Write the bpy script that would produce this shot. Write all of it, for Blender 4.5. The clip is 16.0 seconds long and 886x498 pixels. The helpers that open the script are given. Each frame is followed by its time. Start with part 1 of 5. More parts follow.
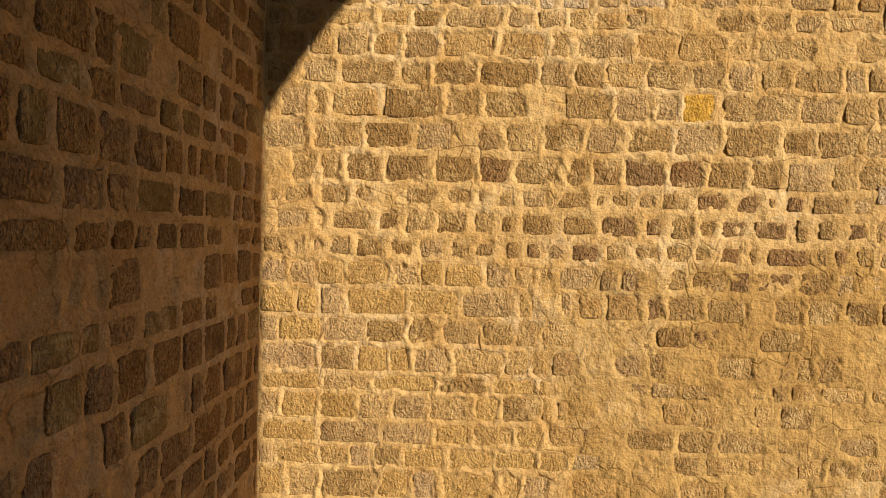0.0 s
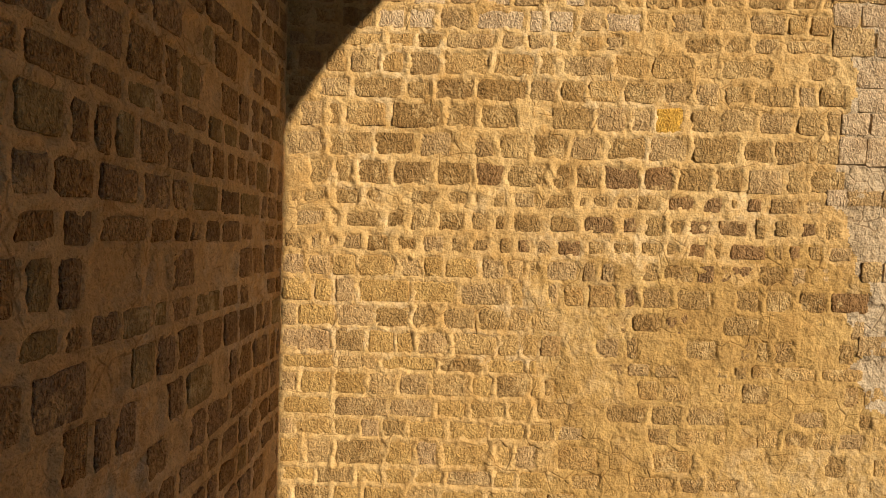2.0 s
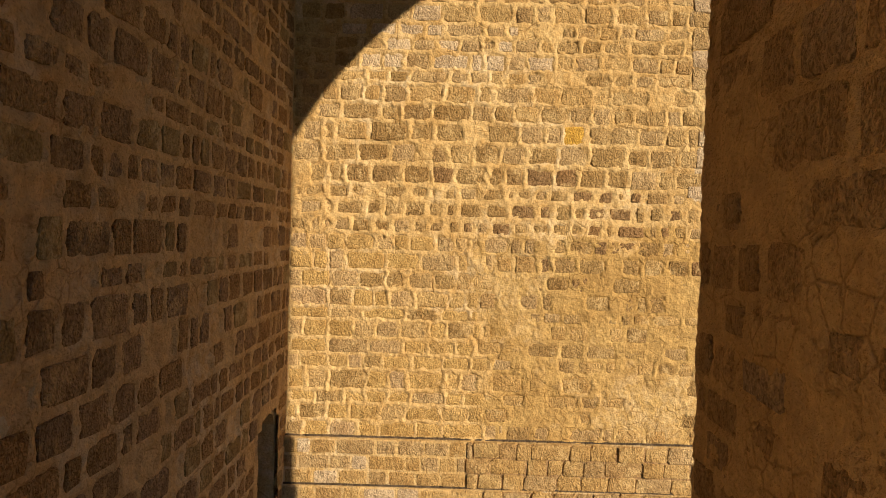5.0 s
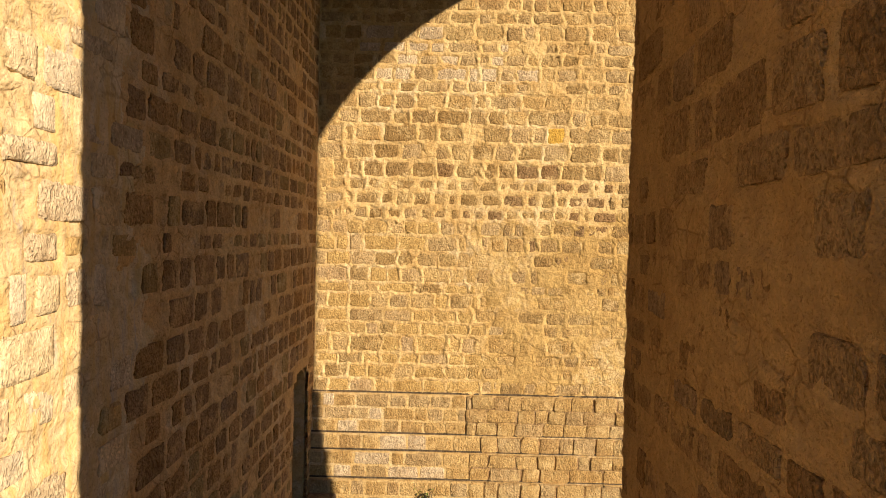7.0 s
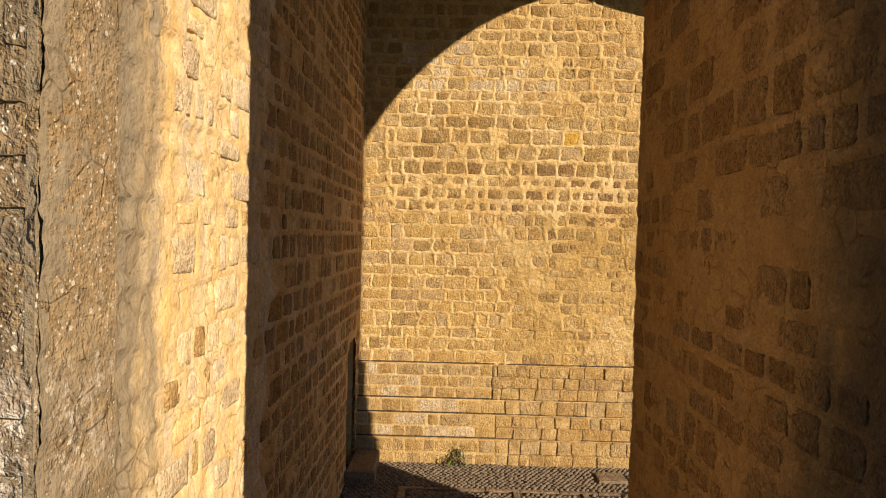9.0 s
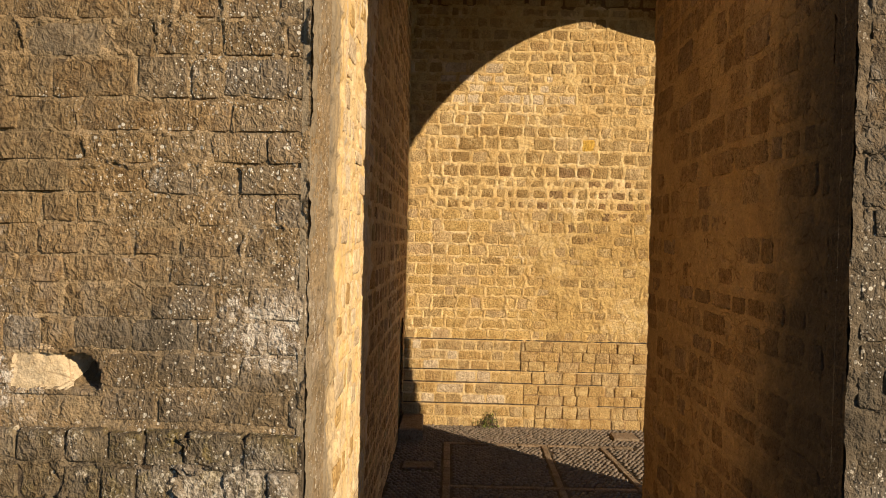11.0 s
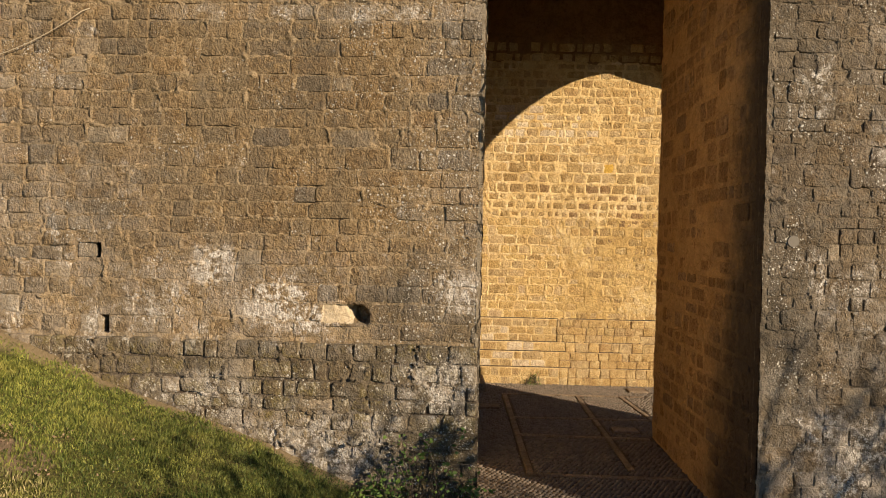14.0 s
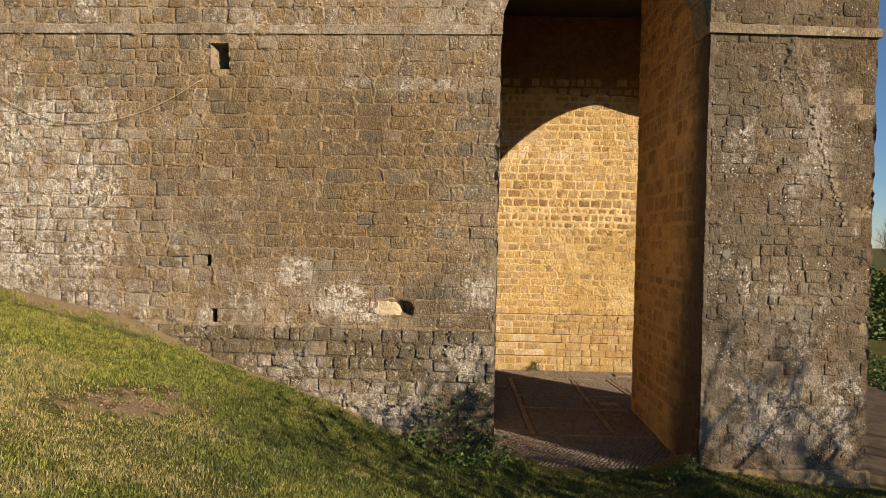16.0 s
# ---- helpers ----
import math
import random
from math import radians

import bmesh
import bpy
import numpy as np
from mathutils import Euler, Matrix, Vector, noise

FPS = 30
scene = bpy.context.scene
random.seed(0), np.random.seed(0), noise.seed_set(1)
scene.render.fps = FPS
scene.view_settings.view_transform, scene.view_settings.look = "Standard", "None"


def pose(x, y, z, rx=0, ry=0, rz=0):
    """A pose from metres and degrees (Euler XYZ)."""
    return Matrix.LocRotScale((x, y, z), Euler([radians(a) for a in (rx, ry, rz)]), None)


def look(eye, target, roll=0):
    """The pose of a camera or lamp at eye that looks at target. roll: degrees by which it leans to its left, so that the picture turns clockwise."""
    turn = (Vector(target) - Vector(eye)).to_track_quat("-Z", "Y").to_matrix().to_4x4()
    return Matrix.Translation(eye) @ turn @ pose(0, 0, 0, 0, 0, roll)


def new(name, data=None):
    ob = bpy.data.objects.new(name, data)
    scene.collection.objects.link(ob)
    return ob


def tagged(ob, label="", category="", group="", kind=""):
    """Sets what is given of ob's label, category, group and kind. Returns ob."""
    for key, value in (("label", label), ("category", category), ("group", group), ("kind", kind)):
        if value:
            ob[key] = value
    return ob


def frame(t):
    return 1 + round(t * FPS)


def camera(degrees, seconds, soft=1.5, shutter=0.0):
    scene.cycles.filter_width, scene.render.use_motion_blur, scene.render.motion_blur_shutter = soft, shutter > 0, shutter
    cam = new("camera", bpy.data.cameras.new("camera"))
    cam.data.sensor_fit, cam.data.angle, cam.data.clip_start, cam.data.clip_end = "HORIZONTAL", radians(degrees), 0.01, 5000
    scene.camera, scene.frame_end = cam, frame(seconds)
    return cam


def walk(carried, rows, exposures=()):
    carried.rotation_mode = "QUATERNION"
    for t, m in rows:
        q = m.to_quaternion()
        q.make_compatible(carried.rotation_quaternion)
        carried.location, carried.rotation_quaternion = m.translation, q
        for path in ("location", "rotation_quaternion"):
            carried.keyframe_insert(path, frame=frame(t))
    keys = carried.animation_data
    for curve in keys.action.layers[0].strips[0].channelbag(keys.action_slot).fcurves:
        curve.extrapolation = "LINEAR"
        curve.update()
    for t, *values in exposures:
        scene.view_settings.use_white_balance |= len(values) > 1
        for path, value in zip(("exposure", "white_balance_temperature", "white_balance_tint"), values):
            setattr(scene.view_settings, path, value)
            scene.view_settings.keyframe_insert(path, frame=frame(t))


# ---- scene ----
cam = camera(67.65, 16.0, soft=1.0)
PATH = [
    (0, (1.818, 3.674, 4.988), (1.772, 5.674, 4.95), 1.36),
    (0.5, (1.837, 3.546, 4.976), (1.792, 5.545, 4.94), 1.36),
    (1, (1.871, 3.402, 4.979), (1.838, 5.402, 4.941), 1.41),
    (1.5, (1.845, 3.189, 4.978), (1.817, 5.189, 4.941), 1.43),
    (2, (1.796, 2.905, 4.952), (1.76, 4.905, 4.915), 1.44),
    (2.5, (1.812, 2.573, 4.926), (1.769, 4.572, 4.885), 1.5),
    (3, (1.888, 2.193, 4.906), (1.851, 4.192, 4.867), 1.43),
    (3.5, (2.024, 1.746, 4.89), (1.994, 3.746, 4.851), 1.45),
    (4, (2.146, 1.229, 4.858), (2.125, 3.229, 4.815), 1.49),
    (4.2, (2.172, 1.076, 4.841), (2.16, 3.075, 4.798), 1.56),
    (6.3, (2.258, -0.597, 4.637), (2.229, 1.403, 4.591), 1.26),
    (6.5, (2.263, -0.772, 4.613), (2.233, 1.227, 4.565), 1.24),
    (7, (2.268, -1.183, 4.561), (2.24, 0.816, 4.514), 1.21),
    (7.5, (2.226, -1.582, 4.513), (2.197, 0.417, 4.466), 1.19),
    (8, (2.11, -1.995, 4.473), (2.081, 0.004, 4.425), 1.32),
    (8.2, (2.052, -2.145, 4.457), (2.022, -0.146, 4.408), 1.33),
    (10.3, (1.258, -3.985, 4.17), (1.229, -1.985, 4.137), 1.25),
    (10.5, (1.199, -4.186, 4.161), (1.169, -2.186, 4.127), 1.22),
    (11, (1.03, -4.714, 4.135), (1.002, -2.715, 4.1), 1.27),
    (11.5, (0.809, -5.319, 4.133), (0.78, -3.319, 4.099), 1.26),
    (12, (0.585, -5.992, 4.117), (0.559, -3.993, 4.082), 1.28),
    (12.5, (0.322, -6.747, 4.122), (0.296, -4.747, 4.086), 1.27),
    (13, (0.055, -7.539, 4.155), (0.025, -5.539, 4.117), 1.2),
    (13.5, (-0.195, -8.281, 4.175), (-0.226, -6.282, 4.138), 1.21),
    (14, (-0.383, -9.033, 4.205), (-0.415, -7.034, 4.165), 1.21),
    (14.5, (-0.53, -9.743, 4.219), (-0.563, -7.744, 4.179), 1.16),
    (15, (-0.662, -10.535, 4.223), (-0.695, -8.535, 4.184), 1.13),
    (15.5, (-0.77, -11.343, 4.318), (-0.802, -9.344, 4.279), 1.15),
    (16, (-0.826, -12.165, 4.443), (-0.854, -10.165, 4.404), 1.14),
]
EXPOSURES = [(0, 0.34, 6550, 12), (4.2, 0.34, 6550, 12), (6.3, 0.78, 6350, 11), (8.2, 0.72, 6300, 10), (10.3, 0.56, 6350, 10), (16.0, 0.75, 6000, 10)]
walk(cam, [(t, look(eye, target, roll)) for t, eye, target, roll in PATH], EXPOSURES)

# ---- light ----
SUN_AZ = (-1.0, 0.839)          # horizontal way of the sunlight
SUN_EL = radians(20.0)
world = bpy.data.worlds.new("world")
scene.world = world
world.use_nodes = True
wn = world.node_tree.nodes
sky = wn.new("ShaderNodeTexSky")
sky.sky_type = "NISHITA"
sky.sun_disc = False
sky.sun_elevation = SUN_EL
sky.sun_rotation = math.atan2(-SUN_AZ[0], -SUN_AZ[1])
sky.altitude = 1500.0
sky.dust_density = 0.0
sky.ozone_density = 3.0
world.node_tree.links.new(sky.outputs[0], wn["Background"].inputs[0])
wn["Background"].inputs[1].default_value = 0.055

flat = math.hypot(*SUN_AZ)
sun_way = Vector((SUN_AZ[0] / flat * math.cos(SUN_EL), SUN_AZ[1] / flat * math.cos(SUN_EL), -math.sin(SUN_EL)))
sun_data = bpy.data.lights.new("sun", "SUN")
sun_data.energy = 5.0
sun_data.angle = radians(0.53)
sun_data.color = (1.0, 0.79, 0.53)
sun = new("sun", sun_data)
sun.rotation_euler = sun_way.to_track_quat("-Z", "Y").to_euler()
sun.location = (30, -25, 30)

# ---- materials ----


class Nodes:
    """A short way to wire a material."""

    def __init__(self, name, rough=0.9, spec=0.2):
        self.mat = bpy.data.materials.new(name)
        self.mat.use_nodes = True
        self.tree = self.mat.node_tree
        self.bsdf = self.tree.nodes["Principled BSDF"]
        self.bsdf.inputs["Roughness"].default_value = rough
        self.bsdf.inputs["Specular IOR Level"].default_value = spec
        self.pos = self.add("ShaderNodeNewGeometry").outputs["Position"]

    def add(self, kind):
        return self.tree.nodes.new(kind)

    def link(self, a, b):
        self.tree.links.new(a, b)

    def put(self, node, key, value):
        if hasattr(value, "is_output"):
            self.link(value, node.inputs[key])
        else:
            node.inputs[key].default_value = value

    def noise(self, scale, detail=4.0, rough=0.6, stretch=None, warp=0.0):
        n = self.add("ShaderNodeTexNoise")
        n.inputs["Scale"].default_value = scale
        n.inputs["Detail"].default_value = detail
        n.inputs["Roughness"].default_value = rough
        n.inputs["Distortion"].default_value = warp
        at = self.pos
        if stretch:
            m = self.add("ShaderNodeMapping")
            m.inputs["Scale"].default_value = stretch
            self.link(self.pos, m.inputs["Vector"])
            at = m.outputs[0]
        self.link(at, n.inputs["Vector"])
        return n.outputs["Fac"]

    def cells(self, scale, feature="F1"):
        n = self.add("ShaderNodeTexVoronoi")
        n.feature = feature
        n.inputs["Scale"].default_value = scale
        self.link(self.pos, n.inputs["Vector"])
        return n.outputs["Distance"]

    def ramp(self, fac, low, high, a=0.0, b=1.0):
        n = self.add("ShaderNodeMapRange")
        n.interpolation_type = "SMOOTHSTEP"
        for key, value in ((0, fac), (1, low), (2, high), (3, a), (4, b)):
            self.put(n, key, value)
        return n.outputs[0]

    def math(self, op, a, b=0.0):
        n = self.add("ShaderNodeMath")
        n.operation = op
        self.put(n, 0, a)
        self.put(n, 1, b)
        return n.outputs[0]

    def mix(self, fac, a, b, blend="MIX"):
        n = self.add("ShaderNodeMix")
        n.data_type = "RGBA"
        n.blend_type = blend
        self.put(n, 0, fac)
        for key, value in ((6, a), (7, b)):
            self.put(n, key, value if hasattr(value, "is_output") else (*value, 1.0))
        return n.outputs[2]

    def axis(self, name):
        n = self.add("ShaderNodeSeparateXYZ")
        self.link(self.pos, n.inputs[0])
        return n.outputs[name]

    def each(self):
        """A number of its own for each piece, single or joined."""
        a = self.add("ShaderNodeObjectInfo").outputs["Random"]
        b = self.add("ShaderNodeNewGeometry").outputs["Random Per Island"]
        return self.math("FRACT", self.math("ADD", a, b))

    def bump(self, height, strength, distance, before=None):
        n = self.add("ShaderNodeBump")
        n.inputs["Strength"].default_value = strength
        n.inputs["Distance"].default_value = distance
        self.link(height, n.inputs["Height"])
        if before is not None:
            self.link(before, n.inputs["Normal"])
        return n.outputs[0]

    def done(self, color, normal=None):
        self.put(self.bsdf, "Base Color", color if hasattr(color, "is_output") else (*color, 1.0))
        if normal is not None:
            self.link(normal, self.bsdf.inputs["Normal"])
        return self.mat


def stone_material(name, colors, grit=1.0, smear=None, front=False, moss=0.0, dark=0.55, worn=None):
    """Weathered, tooled sandstone: a colour for each stone, blotches, rows of small pits and mortar smears."""
    k = Nodes(name, 0.92, 0.12)
    own = k.each()
    n = k.add("ShaderNodeValToRGB")
    n.color_ramp.interpolation = "LINEAR"
    stops = n.color_ramp.elements
    while len(stops) < len(colors):
        stops.new(0.5)
    for i, c in enumerate(colors):
        stops[i].position = i / (len(colors) - 1)
        stops[i].color = (*c, 1.0)
    k.link(own, n.inputs[0])
    color = n.outputs[0]
    broad, mid, fine = k.noise(0.55, 5, 0.6), k.noise(8.5 if front else 6.0, 4, 0.6), k.noise(40.0, 2, 0.6)
    peck = k.noise(19.0 if front else 30.0, 2, 0.6, (1.0, 1.0, 0.75), 1.2)
    color = k.mix(k.ramp(broad, 0.38, 0.65, 0.0, 0.35), color, k.mix(1.0, color, (0.72, 0.66, 0.6), "MULTIPLY"))
    color = k.mix(k.ramp(mid, 0.42, 0.62, 0.0, 0.5), color, k.mix(1.0, color, (0.7, 0.63, 0.54), "MULTIPLY"))
    color = k.mix(k.ramp(fine, 0.5, 0.64, 0.0, 0.55), color, k.mix(1.0, color, (1.45, 1.4, 1.32), "MULTIPLY"))
    # pit shade and lit ridges put into the colour as well as the bump
    color = k.mix(k.ramp(peck, 0.49, 0.37, 0.0, dark), color, k.mix(1.0, color, (0.40, 0.32, 0.24), "MULTIPLY"))
    color = k.mix(k.ramp(peck, 0.54, 0.64, 0.0, 0.5), color, k.mix(1.0, color, (1.3, 1.27, 1.2), "MULTIPLY"))
    if smear:
        over = k.math("MULTIPLY", k.ramp(k.noise(3.2, 6, 0.72), 0.51, 0.62), k.ramp(k.noise(22.0, 5, 0.7), 0.36, 0.54))
        color = k.mix(k.math("MULTIPLY", over, 0.8), color, smear)
    if front:
        color = front_weather_and_shade(k, color)
        color = k.mix(k.ramp(k.noise(0.33, 4, 0.6), 0.4, 0.62, 0.0, 0.5), color, k.mix(1.0, color, (0.66, 0.64, 0.62), "MULTIPLY"))
    if moss:
        green = k.math("MULTIPLY", k.ramp(k.noise(1.3, 5, 0.7), 0.44, 0.6), k.ramp(k.noise(9.0, 6, 0.7), 0.42, 0.6))
        color = k.mix(k.math("MULTIPLY", green, moss), color, k.mix(mid, (0.10, 0.085, 0.026), (0.24, 0.175, 0.06)))
        flakes = k.math("MULTIPLY", k.ramp(k.noise(4.5, 6, 0.75), 0.55, 0.62), k.ramp(k.noise(26.0, 4, 0.75), 0.45, 0.54))
        color = k.mix(k.math("MULTIPLY", flakes, 0.6), color, (0.52, 0.47, 0.38))
    # worn: lays the dark grey of grey_end over the stone
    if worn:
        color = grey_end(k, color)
    height = k.math("ADD", k.math("MULTIPLY", mid, 0.9 if front else 1.6), k.math("MULTIPLY", fine, 0.42 if front else 0.35))
    height = k.math("ADD", height, k.math("MULTIPLY", peck, 0.8 if front else 1.1))
    return k.done(color, k.bump(height, 1.0, 0.032 * grit))


# where salts bleach the front: (x, half width, z, half height, strength)
SALT = [(-10.0, 2.7, 4.14, 2.42, 1.15), (-4.3, 2.5, 3.26, 0.51, 0.5), (-5.57, 8.37, 9.15, 0.93, 0.53), (-2.04, 1.86, 7.23, 0.09, 0.62), (-0.5, 0.4, 3.3, 0.4, 0.25), (4.57, 0.65, 5.62, 2.42, 0.15), (5.06, 1.49, 1.63, 0.74, 0.46), (-2.13, 0.33, 1.21, 0.23, 0.62), (-8.82, 2.79, 7.01, 0.93, 0.37), (-3.2, 2.0, 1.82, 0.47, 0.25), (-3.71, 0.15, 3.72, 0.17, 1.7), (-2.88, 0.26, 3.21, 0.2, 1.3), (-2.41, 0.23, 3.02, 0.14, 1.2), (-0.28, 0.15, 3.4, 0.2, 1.3), (-2.13, 0.37, 1.12, 0.19, 1.3), (-6.96, 1.86, 4.0, 1.0, 0.45), (-1.6, 1.2, 2.19, 0.28, 0.16), (-0.28, 0.28, 5.81, 1.86, 0.28), (-2.3, 0.8, 1.3, 0.35, 0.95), (-0.6, 0.3, 2.1, 0.3, 0.9), (-3.6, 0.25, 1.9, 0.25, 1.0), (5.0, 0.9, 1.3, 0.55, 0.95), (5.3, 0.5, 3.0, 0.6, 0.55), (5.5, 0.25, 6.2, 0.9, 0.6)]

# where black crusts grow, likewise; the pier's low entry paints in tree shade
CRUST_AND_SHADE = [(-0.6, 1.1, 2.9, 1.0, 0.6), (-0.8, 1.0, 1.4, 0.9, 0.65), (-3.4, 1.2, 2.2, 0.5, 0.35), (4.0, 0.5, 2.9, 1.7, 0.7), (-0.3, 0.5, 6.3, 1.5, 0.3), (4.2, 0.5, 6.6, 1.2, 0.45)]


def front_weather_and_shade(k, color):
    """Grey-black weathering, salt blooms, white lichen spots and painted pier shade that run on over stones and joints
    alike.
    """
    x, z = k.axis("X"), k.axis("Z")
    zone = 0.0
    for cx, wx, cz, wz, strength in SALT:
        a = k.ramp(k.math("ABSOLUTE", k.math("SUBTRACT", x, cx)), wx * 0.7, wx * 1.1 + min(1.2, wx * 2.5), strength, 0.0)
        b = k.ramp(k.math("ABSOLUTE", k.math("SUBTRACT", z, cz)), wz * 0.7, wz * 1.3 + min(1.0, wz), 1.0, 0.0)
        zone = k.math("MAXIMUM", zone, k.math("MULTIPLY", a, b))
    crumb = k.noise(15.0, 6, 0.78)
    color = k.mix(k.ramp(crumb, 0.47, 0.38, 0.0, 0.75), color, k.mix(1.0, color, (0.42, 0.38, 0.34), "MULTIPLY"))
    color = k.mix(k.ramp(crumb, 0.55, 0.65, 0.0, 0.7), color, k.mix(1.0, color, (1.6, 1.56, 1.5), "MULTIPLY"))
    streak = k.noise(1.6, 6, 0.7, (1.0, 1.0, 0.3))
    color = k.mix(k.ramp(streak, 0.46, 0.62, 0.0, 0.45), color, (0.135, 0.108, 0.074))
    crust = k.math("MULTIPLY", k.ramp(k.noise(0.6, 6, 0.7), 0.48, 0.62), k.ramp(k.noise(7.0, 6, 0.75), 0.4, 0.58))
    color = k.mix(k.math("MULTIPLY", crust, 0.5), color, (0.115, 0.1, 0.078))
    # crusts, and the pier's tree shade, mixed in as near-black colour
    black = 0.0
    for cx, wx, cz, wz, strength in CRUST_AND_SHADE:
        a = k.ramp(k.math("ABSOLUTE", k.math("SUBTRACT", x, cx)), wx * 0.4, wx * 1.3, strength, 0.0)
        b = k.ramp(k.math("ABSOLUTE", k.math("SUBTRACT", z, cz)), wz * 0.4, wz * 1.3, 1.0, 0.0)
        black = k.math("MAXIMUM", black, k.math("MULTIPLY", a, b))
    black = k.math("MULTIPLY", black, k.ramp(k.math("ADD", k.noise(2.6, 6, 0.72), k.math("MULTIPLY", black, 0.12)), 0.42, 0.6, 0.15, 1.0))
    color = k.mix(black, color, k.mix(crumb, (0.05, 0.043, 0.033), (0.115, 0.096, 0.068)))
    bloom = k.math("ADD", k.noise(1.3, 8, 0.78, (1, 1, 0.7)), k.math("MULTIPLY", zone, 0.175))
    salt = k.math("MULTIPLY", k.ramp(bloom, 0.58, 0.78), k.ramp(k.noise(9.0, 6, 0.75), 0.46, 0.54))
    salt = k.math("MULTIPLY", salt, k.ramp(k.noise(24.0, 4, 0.75), 0.44, 0.50, 0.2, 1.0))
    color = k.mix(k.math("MULTIPLY", salt, 0.92), color, (0.74, 0.69, 0.62))
    veil = k.math("MULTIPLY", zone, k.ramp(k.noise(3.0, 6, 0.7), 0.42, 0.6, 0.04, 0.5))
    color = k.mix(veil, color, (0.47, 0.42, 0.36))
    lichen = k.math("ADD", k.noise(1.4, 5, 0.65), k.ramp(k.math("ABSOLUTE", x), 0.2, 2.4, 0.1, -0.01))
    spots = k.math("MULTIPLY", k.ramp(k.cells(13.0), 0.22, 0.15), k.ramp(lichen, 0.53, 0.6))
    specks = k.math("MULTIPLY", k.ramp(k.cells(31.0), 0.24, 0.16), k.ramp(lichen, 0.5, 0.6))
    return k.mix(k.math("MULTIPLY", k.math("MAXIMUM", spots, specks), 0.8), color, (0.62, 0.59, 0.52))


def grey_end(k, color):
    """Dark grey at the open end of the passage, wider towards the foot."""
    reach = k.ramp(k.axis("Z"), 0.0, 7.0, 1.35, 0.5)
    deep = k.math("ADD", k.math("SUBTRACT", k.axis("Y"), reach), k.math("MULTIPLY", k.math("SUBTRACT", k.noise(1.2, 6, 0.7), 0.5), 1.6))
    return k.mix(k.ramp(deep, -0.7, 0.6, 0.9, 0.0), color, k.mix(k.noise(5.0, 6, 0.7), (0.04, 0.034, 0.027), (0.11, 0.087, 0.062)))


def mortar_material(name, color, dark, grit=1.0, front=0.0, bleach=0.0, worn=False, streaks=0.0):
    k = Nodes(name, 0.95, 0.1)
    broad, mid, fine, grain = k.noise(0.7, 5, 0.6), k.noise(6.0, 5, 0.65), k.noise(22.0, 3, 0.65), k.noise(50.0, 2, 0.6)
    c = k.mix(k.ramp(mid, 0.42, 0.62, 0.0, 0.8), color, dark)
    c = k.mix(k.ramp(broad, 0.42, 0.62, 0.0, 0.5), c, k.mix(1.0, c, (0.8, 0.72, 0.6), "MULTIPLY"))
    if bleach:
        pale = k.math("MULTIPLY", k.ramp(k.noise(0.5, 6, 0.7), 0.5, 0.62), k.ramp(k.noise(5.0, 6, 0.75), 0.4, 0.58))
        c = k.mix(k.math("MULTIPLY", pale, bleach), c, (0.74, 0.64, 0.46))
    c = k.mix(k.ramp(fine, 0.45, 0.62, 0.0, 0.5), c, k.mix(1.0, c, (1.3, 1.26, 1.2), "MULTIPLY"))
    c = k.mix(k.ramp(grain, 0.44, 0.34, 0.0, 0.4), c, k.mix(1.0, c, (0.42, 0.34, 0.26), "MULTIPLY"))
    if streaks:
        run = k.noise(3.2, 6, 0.7, (1.6, 1.6, 0.22))
        c = k.mix(k.ramp(run, 0.48, 0.62, 0.0, streaks), c, (0.60, 0.41, 0.17))
        c = k.mix(k.ramp(run, 0.46, 0.34, 0.0, streaks), c, (0.44, 0.385, 0.32))
    if streaks:
        # its outer edge turns grey along a ragged line
        outer = k.math("ADD", k.axis("Y"), k.math("MULTIPLY", k.math("SUBTRACT", k.noise(2.2, 6, 0.7, (1.6, 1.6, 0.25)), 0.5), 1.5))
        c = k.mix(k.ramp(outer, 0.75, 1.5, 0.9, 0.0), c, k.mix(fine, (0.13, 0.11, 0.083), (0.27, 0.225, 0.165)))
    if front:
        c = k.mix(front, c, front_weather_and_shade(k, c))
    # worn: same dark grey at the passage's open end
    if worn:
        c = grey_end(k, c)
    cracks = k.ramp(k.cells(5.0, "DISTANCE_TO_EDGE"), 0.0, 0.05)
    cracks = k.math("MAXIMUM", cracks, k.ramp(k.noise(1.7, 4, 0.6), 0.5, 0.58, 1.0, 0.0))
    c = k.mix(k.math("MULTIPLY", k.math("SUBTRACT", 1.0, cracks), 0.5), c, k.mix(1.0, c, (0.5, 0.42, 0.34), "MULTIPLY"))
    h = k.math("ADD", k.math("MULTIPLY", mid, 1.5), k.math("MULTIPLY", cracks, 0.22))
    h = k.math("ADD", h, k.math("ADD", k.math("MULTIPLY", fine, 0.9), k.math("MULTIPLY", grain, 0.35)))
    return k.done(c, k.bump(h, 1.0, 0.03 * grit))


GOLD = [(0.427, 0.29, 0.123), (0.475, 0.332, 0.147), (0.522, 0.375, 0.176), (0.446, 0.309, 0.138), (0.399, 0.275, 0.133)]
ASHLAR = [(0.484, 0.342, 0.142), (0.522, 0.37, 0.157), (0.451, 0.314, 0.128), (0.494, 0.356, 0.162), (0.465, 0.347, 0.204)]
BROWN = [(0.325, 0.22, 0.096), (0.365, 0.252, 0.112), (0.4, 0.284, 0.13), (0.34, 0.234, 0.11)]
MAUVE = [(0.285, 0.18, 0.088), (0.325, 0.212, 0.104), (0.265, 0.175, 0.092), (0.345, 0.23, 0.112)]
